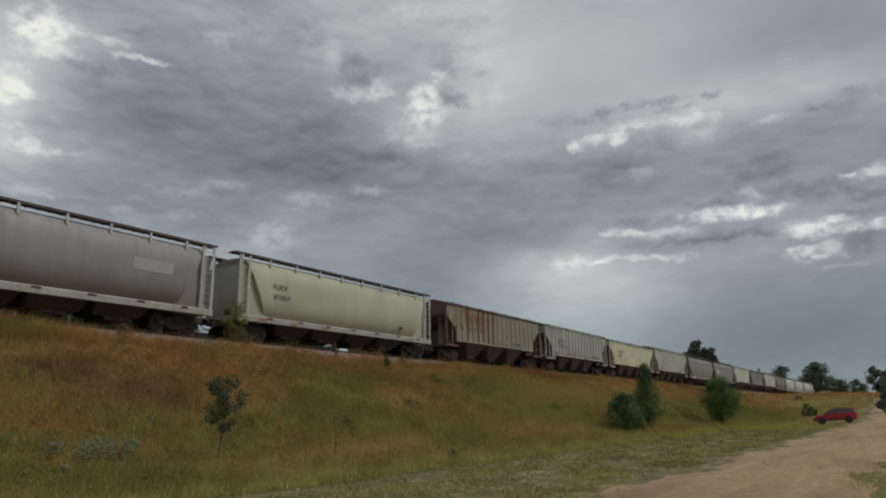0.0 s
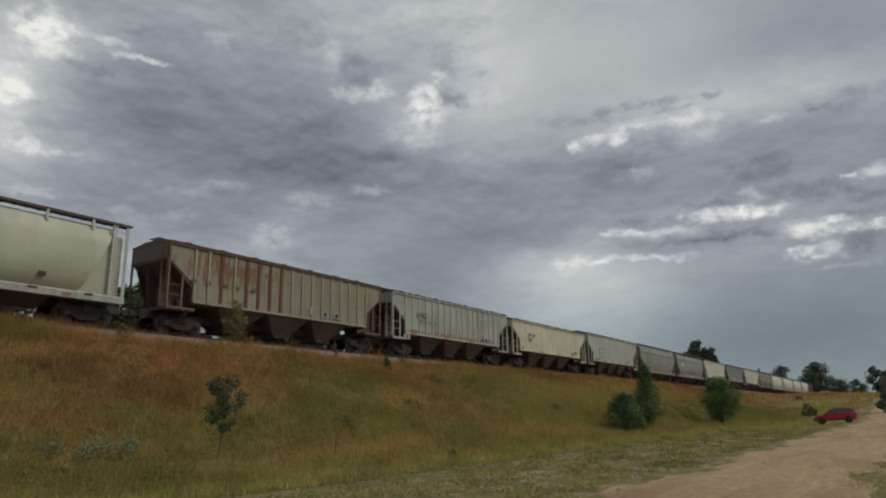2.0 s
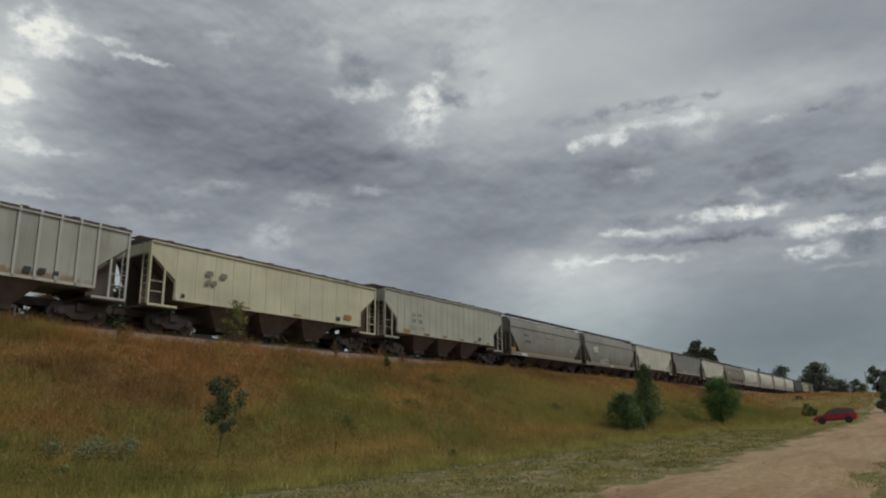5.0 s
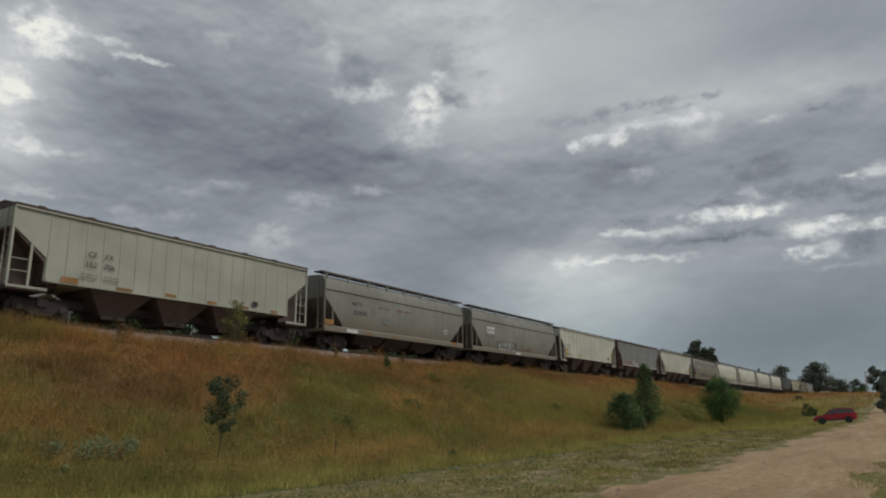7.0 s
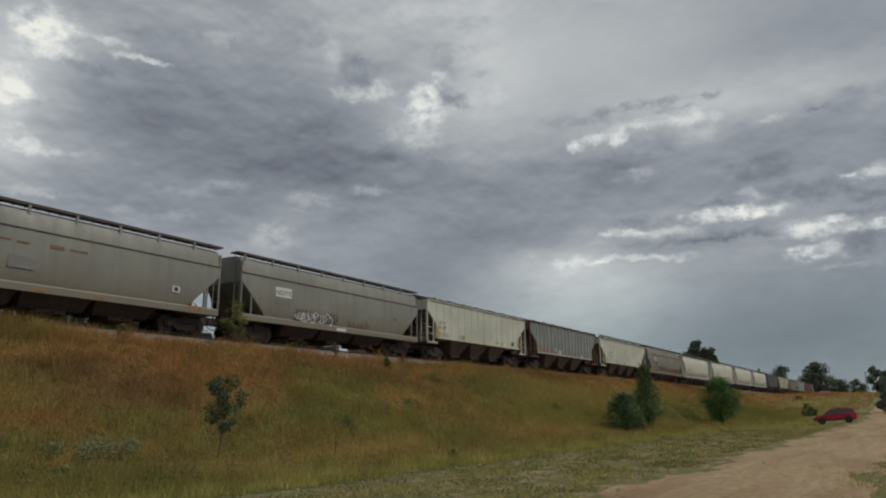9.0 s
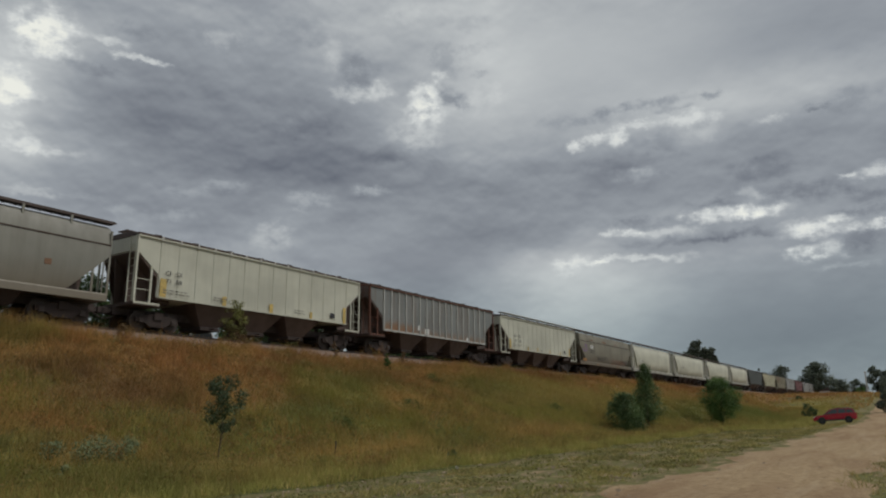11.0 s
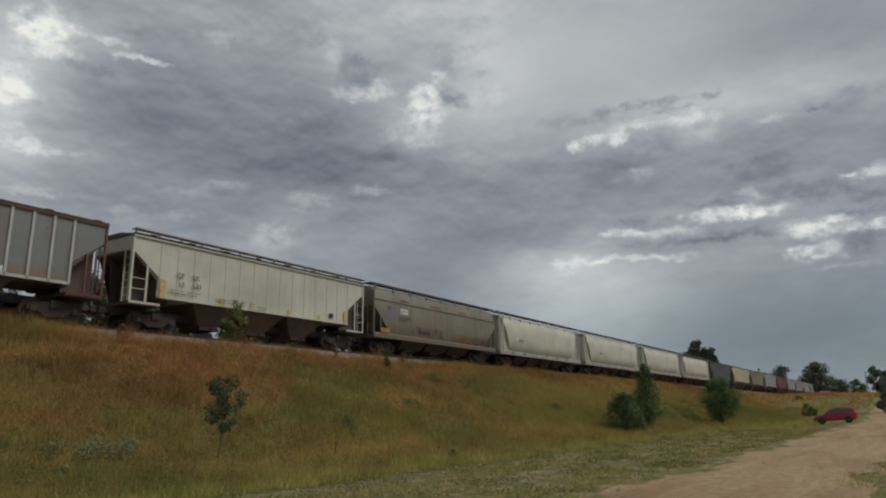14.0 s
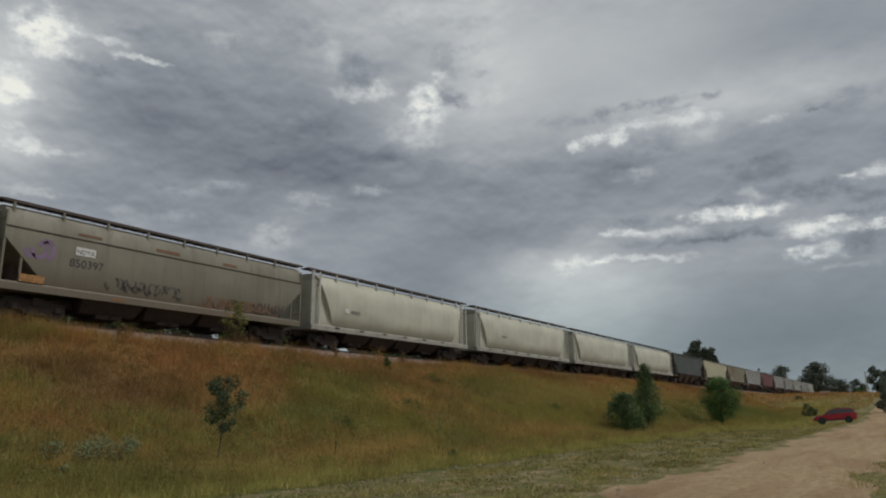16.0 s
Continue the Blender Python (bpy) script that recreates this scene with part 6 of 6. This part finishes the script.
def build_plants():
    plant("sapling", "young thin-trunked tree with sparse dark leaves", "tree", 13.95, 16.95, 2.62, 1.5, LEAF_SAP, 31, n=2100, leaf=0.044, base=0.42, shape="round", clumps=20, trunk=0.024, rough=0.9)
    plant("bush", "broad dark green bush at the foot of the bank", "bush", 47.0, 16.2, 2.7, 3.2, LEAF_BUSH, 5, n=11000, leaf=0.055, base=0.03, shape="dome", clumps=60, trunk=0.06)
    plant("tree", "slender dark green tree beside a bush", "tree", 52.6, 16.5, 4.7, 3.5, LEAF_BUSH, 6, n=11000, leaf=0.055, base=0.16, shape="cone", clumps=60, trunk=0.06)
    plant("tree", "small round-crowned green tree on a short trunk", "tree", 70.2, 15.0, 4.5, 3.9, LEAF_OAK, 8, n=14000, leaf=0.065, base=0.14, shape="round", clumps=75, trunk=0.11)
    plant("shrub", "low dark shrub on the far bank", "bush", 115.4, 12.7, 1.9, 2.2, LEAF_ELM, 9, n=3000, leaf=0.06, base=0.05, shape="dome", clumps=12, trunk=0.04)
    plant("shrub", "small dark shrub high on the far bank", "bush", 160.0, 19.0, 0.9, 1.5, LEAF_ELM, 10, n=1200, leaf=0.07, base=0.05, shape="dome", clumps=8, trunk=0.04)
    plant("bush", "tall dark bush at the roadside", "bush", 124.5, 2.9, 5.2, 3.4, LEAF_FAR, 11, n=5000, leaf=0.11, base=0.02, shape="dome", clumps=26, trunk=0.10)
    plant("crest_shrub", "thin half-dry shrub beside the ballast", "bush", 23.6, 28.2, 2.5, 1.7, LEAF_CREST, 12, n=1500, leaf=0.042, base=0.25, shape="round", clumps=30, trunk=0.025, rough=0.8)
    for i, (x, y, h, w) in enumerate(((23.2, 28.1, 1.1, 1.5), (24.4, 28.2, 0.9, 1.1), (31.0, 28.0, 1.0, 0.7), (13.2, 27.9, 0.7, 0.9), (17.6, 28.0, 0.7, 0.9), (37.5, 27.9, 0.8, 0.7))):
        plant("dry_shrub", "dry brown leafless-looking shrub beside the ballast", "bush", x, y, h, w, LEAF_DEAD, 140 + i, n=700, leaf=0.032, base=0.05, shape="round", clumps=16, trunk=0.015, rough=0.8)
    plant("weed_clump", "dark green weed clump on the bank crest", "weed", 33.6, 26.2, 1.0, 0.8, LEAF_BRIGHT, 13, n=900, leaf=0.05, base=0.05, shape="cone", clumps=10, trunk=0.015)
    for i, (x, y, w) in enumerate(((9.9, 18.4, 1.0), (10.6, 18.1, 1.3), (11.3, 17.9, 1.1), (11.1, 18.5, 1.2), (11.8, 18.2, 1.0))):
        plant("sagebrush", "pale blue-green sagebrush in the grass", "bush", x, y, 0.42 + 0.06 * (i % 3), w, LEAF_SAGE, 20 + i, n=520, leaf=0.034, base=0.0, shape="dome", clumps=20, trunk=0.015)
    for i, (x, y, h, w, mat) in enumerate(((9.4, 16.9, 0.34, 0.5, LEAF_SAGE), (20.6, 13.2, 0.4, 0.5, LEAF_SAP), (28.2, 20.5, 0.55, 1.6, LEAF_BRIGHT), (36.0, 24.4, 0.6, 1.8, LEAF_BRIGHT), (22.0, 19.4, 0.5, 1.3, LEAF_BRIGHT), (44.0, 20.2, 0.5, 1.6, LEAF_BRIGHT))):
        plant("weed_clump", "leafy green weed clump on the bank", "weed", x, y, h, w, mat, 40 + i, n=700, leaf=0.035, base=0.0, shape="dome", clumps=14, trunk=0.012)
    # trees far beyond the track
    for i, (x, y, z, h, w, sh) in enumerate(((340.0, 81.6, 5.0, 28.0, 6.5, "pole"), (346.0, 87.0, 5.0, 24.0, 6.5, "pole"), (337.0, 77.2, 5.0, 24.0, 6.0, "pole"), (334.0, 73.2, 5.0, 23.8, 5.5, "pole"), (343.0, 84.0, 5.0, 22.0, 7.0, "pole"))):
        plant("poplar", "tall dark upright poplar beyond the train", "tree", x, y, h, w, LEAF_FAR, 60 + i, n=9000, leaf=0.40, base=0.05, shape=sh, clumps=60, trunk=0.3, z=z, rough=1.3)
    plant("tree", "dark spreading tree beyond the railway", "tree", 298.0, 28.6, 13.2, 13.0, LEAF_FAR, 70, n=9000, leaf=0.34, base=0.10, shape="dome", clumps=44, trunk=0.35, z=5.0)
    plant("tree", "dark tree crowns showing over the train", "tree", 366.0, 49.0, 16.0, 15.0, LEAF_FAR, 71, n=5000, leaf=0.36, base=0.12, shape="dome", clumps=30, trunk=0.4, z=5.0)
    plant("tree", "dark tree crowns showing over the train", "tree", 362.0, 56.5, 13.0, 13.0, LEAF_FAR, 72, n=5000, leaf=0.38, base=0.12, shape="dome", clumps=26, trunk=0.3, z=5.0)
    plant("tree", "narrow dark treetop over the train", "tree", 326.0, 53.0, 13.6, 3.0, LEAF_FAR, 73, n=900, leaf=0.35, base=0.1, shape="cone", clumps=16, trunk=0.2, z=5.0)
    plant("bush", "round dark juniper bush on the rise", "bush", 256.0, 18.6, 5.2, 7.0, LEAF_FAR, 74, n=6000, leaf=0.18, base=0.0, shape="round", clumps=50, trunk=0.2, z=4.9)
    plant("bush", "ragged dark green bushes on the rise", "bush", 262.0, 14.0, 5.6, 6.5, LEAF_FAR, 75, n=2200, leaf=0.24, base=0.02, shape="dome", clumps=22, trunk=0.2, z=4.9)
    plant("bush", "low green bush on the rise", "bush", 240.0, 12.2, 2.6, 3.8, LEAF_OAK, 76, n=1000, leaf=0.2, base=0.02, shape="dome", clumps=14, trunk=0.1, z=4.9)
    plant("tree", "dark tree on the distant rise", "tree", 238.0, 7.8, 8.4, 5.6, LEAF_FAR, 77, n=2400, leaf=0.26, base=0.08, shape="round", clumps=24, trunk=0.25, z=4.8)
    plant("tree", "dark tree on the distant rise", "tree", 236.0, 4.5, 7.2, 6.0, LEAF_FAR, 78, n=2400, leaf=0.26, base=0.05, shape="dome", clumps=24, trunk=0.25, z=4.8)
    # scrub behind the track, seen under and between the cars
    k = 0
    rs = np.random.default_rng(77)
    x = 11.5
    while x < 88:
        if 16.6 < x < 19.6 or 27.2 < x < 28.4 or 40.2 < x < 43.8:
            x += 0.4
            continue
        bright = 28.4 < x < 30.2
        low = bright or 26.4 < x < 28.4 or 38.8 < x < 45.0
        h = 1.5 if low else 3.9 + rs.uniform(0, 0.7)
        plant("scrub_bush", "bright green bush behind the railway track" if bright else "dark green scrub bush behind the railway track", "bush", x, 36.6 + rs.uniform(0, 0.9), h + 0.5 * bright, 1.6 if low else 3.5 + 0.02 * x, LEAF_BRIGHT if bright else LEAF_ELM, 90 + k, n=4500, leaf=0.11, base=0.0, shape="dome", clumps=46, trunk=0.04, z=4.85)
        k += 1
        x += 1.3 + 0.012 * x
    for i in range(24):
        plant("scrub_bush", "dark green scrub bush behind the railway track", "bush", 90 + i * 5.2, 38.0 + rs.uniform(0, 1.5), 3.9 + rs.uniform(0, 0.5), 8.0, LEAF_ELM, 200 + i, n=2000, leaf=0.22, base=0.0, shape="dome", clumps=26, trunk=0.06, z=4.85)
    for x, y, h, w in ((27.5, 48.0, 5.0, 3.6), (33.0, 50.0, 4.6, 3.4), (41.5, 49.0, 4.8, 4.4)):
        plant("scrub_tree", "small dark tree behind the railway track", "tree", x, y, h, w, LEAF_ELM, 120 + k, n=1300, leaf=0.10, base=0.1, shape="round", clumps=16, trunk=0.06, z=4.9)
        k += 1


build_plants()


# ---- vehicles and small things ----
def m_gloss(name, col, rough=0.25, coat=0.6, metal=0.0):
    m, nt, b = mat_base(name)
    dust = n_noise(nt, 3.0, 4, 0.6)
    nt.links.new(n_mix(nt, n_math(nt, "MULTIPLY", n_step(nt, dust, 0.45, 0.8), 0.25), col, tuple(v * 0.6 + 0.06 for v in col)), b.inputs["Base Color"])
    b.inputs["Roughness"].default_value = rough
    b.inputs["Metallic"].default_value = metal
    b.inputs["Coat Weight"].default_value = coat
    return m


GLASS_DARK = m_gloss("dark_window_glass", (0.05, 0.055, 0.06), 0.08, 0.0)
TYRE = m_plain("tyre_rubber", (0.02, 0.02, 0.02), 0.85, 0.0, 12.0, 0.3, 0.3)
RIM = m_gloss("alloy_rim", (0.05, 0.05, 0.052), 0.4, 0.0, 0.6)
TRIM_BLACK = m_plain("black_plastic_trim", (0.025, 0.025, 0.026), 0.6, 0.0, 9.0, 0.2, 0.1)
LAMP_CLEAR = m_gloss("headlamp_lens", (0.6, 0.62, 0.64), 0.1, 0.3)
LAMP_RED = m_gloss("tail_lamp_lens", (0.35, 0.02, 0.02), 0.15, 0.3)


def suv(label, paint, m, roof_paint=None):
    """A compact crossover; forward is +x."""
    car = new("crossover_car")
    car.matrix_basis = m
    tagged(car, label, "car")
    bm = bmesh.new()
    prism(bm, [(-2.20, 0.45), (-2.25, 0.75), (-2.18, 1.02), (-1.5, 1.06), (0.75, 1.02), (1.75, 0.92), (2.15, 0.78), (2.27, 0.55), (2.22, 0.34), (-2.12, 0.32)], "y", -0.91, 0.91)
    for v in bm.verts:
        k = max(0, abs(v.co.x) - 1.2) / 1.1
        v.co.y *= 1 - 0.12 * k * k
        if v.co.z > 0.9:
            v.co.y *= 0.95
    bmesh.ops.bevel(bm, geom=list(bm.edges), offset=0.06, segments=2, affect="EDGES", clamp_overlap=True)
    b = part("body", bm, paint, car)
    shade_by_angle(b, 40)
    bm = bmesh.new()
    prism(bm, [(-2.12, 1.0), (-1.98, 1.48), (-1.55, 1.62), (-0.3, 1.66), (0.35, 1.56), (1.15, 1.0)], "y", -0.83, 0.83)
    for v in bm.verts:
        v.co.y *= 1 - 0.26 * (v.co.z - 1.0)
    bmesh.ops.bevel(bm, geom=list(bm.edges), offset=0.05, segments=2, affect="EDGES", clamp_overlap=True)
    b = part("cabin", bm, roof_paint or paint, car)
    shade_by_angle(b, 40)
    for s in (-1, 1):
        for px in ([(-1.88, 1.09), (-1.72, 1.42), (-1.25, 1.48), (-1.22, 1.08)], [(-1.15, 1.08), (-1.17, 1.50), (-0.42, 1.54), (-0.36, 1.07)], [(-0.28, 1.07), (-0.32, 1.53), (0.25, 1.48), (0.86, 1.06)]):
            bm = bmesh.new()
            prism(bm, px, "y", -0.006, 0.006)
            for v in bm.verts:
                v.co.y += s * (0.835 * (1 - 0.26 * (v.co.z - 1.0)))
            part("side_window", bm, GLASS_DARK, car)
        bm = bmesh.new()
        box(bm, -1.9, 1.95, s * 0.905 - 0.015, s * 0.905 + 0.015, 0.30, 0.44)
        part("sill_trim", bm, TRIM_BLACK, car)
        bm = bmesh.new()
        box(bm, 0.62, 0.82, s * 1.0 - 0.09, s * 1.0 + 0.05, 1.02, 1.16)
        bevel(bm, 0.03)
        part("mirror", bm, TRIM_BLACK, car)
        bm = bmesh.new()
        box(bm, 1.92, 2.16, s * 0.66 - 0.16, s * 0.66 + 0.12, 0.70, 0.84)
        bevel(bm, 0.03)
        part("headlight", bm, LAMP_CLEAR, car)
        bm = bmesh.new()
        box(bm, -2.24, -1.98, s * 0.74 - 0.1, s * 0.74 + 0.06, 0.86, 1.06)
        bevel(bm, 0.03)
        part("tail_light", bm, LAMP_RED, car)
        bm = bmesh.new()
        rod(bm, (-1.6, s * 0.62, 1.68), (0.0, s * 0.62, 1.70), 0.02, n=6)
        part("roof_rail", bm, TRIM_BLACK, car)
    bm = bmesh.new()
    prism(bm, [(0.42, 1.52), (0.44, 1.535), (1.14, 1.035), (1.12, 1.02)], "y", -0.66, 0.66)
    part("windscreen", bm, GLASS_DARK, car)
    bm = bmesh.new()
    prism(bm, [(-2.06, 1.12), (-2.085, 1.12), (-1.99, 1.45), (-1.965, 1.45)], "y", -0.62, 0.62)
    part("rear_window", bm, GLASS_DARK, car)
    for s in (-1, 1):
        for x in (-1.32, 1.38):
            bm = bmesh.new()
            rod(bm, (0, -0.11, 0), (0, 0.11, 0), 0.345, n=24)
            bevel(bm, 0.02)
            w = part("wheel", bm, TYRE, car, "black tyre on an alloy rim")
            w.location = (x, s * 0.81, 0.345)
            bm = bmesh.new()
            rod(bm, (0, s * 0.10, 0), (0, s * 0.125, 0), 0.225, n=20)
            part("rim", bm, RIM, w)
            bm = bmesh.new()
            rod(bm, (0, s * 0.02, 0), (0, s * 0.10, 0), 0.40, n=24)
            part("wheel_arch", bm, TRIM_BLACK, w)
    return car


RED_PAINT = m_gloss("red_car_paint", (0.44, 0.008, 0.04), 0.22, 0.8)
WHITE_CAR = m_gloss("white_car_paint", (0.62, 0.62, 0.62), 0.35, 0.5)


def build_small():
    suv("dark red crossover car parked on the verge", RED_PAINT, pose(93.5, 7.6, -0.06, 0, 3.2, 95), m_gloss("dark_red_roof", (0.24, 0.010, 0.022), 0.2, 0.7))
    for x, y, r in ((27.5, 37.4, 84),):
        suv("white car parked beyond the railway track", WHITE_CAR, pose(x, y, 5.05, 0, 0, r))
    for x, y, w, h in ((17.5, 35.8, 2.8, 2.7), (40.6, 35.8, 3.3, 2.25)):
        tent = new("canopy_tent")
        tent.location = (x, y, 4.87)
        tagged(tent, "small white peaked canopy tent beyond the railway track", "tent")
        for sx in (-1, 1):
            for sy in (-1, 1):
                bm = bmesh.new()
                rod(bm, (sx * (w / 2 - 0.1), sy * 0.9, -0.05), (sx * (w / 2 - 0.1), sy * 0.9, h - 0.62), 0.03, n=6)
                part("pole", bm, WHITE_MARK, tent)
        bm = bmesh.new()
        prism(bm, [(-w / 2, h - 0.85), (-w / 2, h - 0.6), (-0.25, h - 0.03), (0.1, h), (w / 2, h - 0.55), (w / 2, h - 0.85), (w / 2 - 0.02, h - 0.6), (0.1, h - 0.04), (-w / 2 + 0.02, h - 0.64)], "y", -1.0, 1.0)
        part("roof", bm, WHITE_CAR, tent, "white canvas roof")
    # slim white pole among the far trees
    pole = new("utility_pole")
    pole.location = (237.0, 10.2, 4.8)
    tagged(pole, "slim pale pole among the far trees", "pole")
    bm = bmesh.new()
    rod(bm, (0, 0, -0.3), (0, 0, 6.6), 0.24, 0.20, n=10)
    part("shaft", bm, WHITE_MARK, pole)
    bm = bmesh.new()
    rod(bm, (0, 0, 6.6), (0, 0, 6.95), 0.28, 0.2, n=10)
    part("cap", bm, WHITE_MARK, pole)
    # a small white shed at the end of the line
    shed = new("shed")
    shed.location = (282.0, 24.0, 4.9)
    tagged(shed, "small white shed beside the far end of the track", "shed")
    bm = bmesh.new()
    box(bm, -2.5, 2.5, -2.4, 2.4, 0, 2.6)
    part("wall", bm, WHITE_CAR, shed)
    bm = bmesh.new()
    prism(bm, [(-2.8, 2.6), (0, 3.7), (2.8, 2.6), (2.8, 2.5), (-2.8, 2.5)], "x", -2.7, 2.7)
    part("roof", bm, WALK_STEEL, shed)
    bm = bmesh.new()
    box(bm, -2.53, -2.49, -0.5, 0.5, 0.0, 2.0)
    part("door", bm, TRIM_BLACK, shed)
    # a stake in the grass and a scrap of litter
    bm = bmesh.new()
    rod(bm, (0, 0, -0.1), (0.02, 0, 0.62), 0.03, 0.028, n=6)
    st = new("wooden_stake", mesh_of("wooden_stake", bm, BARK))
    st.location = (19.4, 17.4, float(land(19.4, 17.4)))
    tagged(st, "short brown wooden stake in the grass", "stake")
    bm = bmesh.new()
    box(bm, -0.07, 0.07, -0.05, 0.05, 0, 0.07)
    bevel(bm, 0.02)
    li = new("litter_scrap", mesh_of("litter_scrap", bm, WHITE_CAR))
    li.matrix_basis = pose(18.1, 11.45, float(land(18.1, 11.45)) + 0.02, 0, 12, 30)
    tagged(li, "small white scrap of litter at the grass edge", "litter")


build_small()


motions()
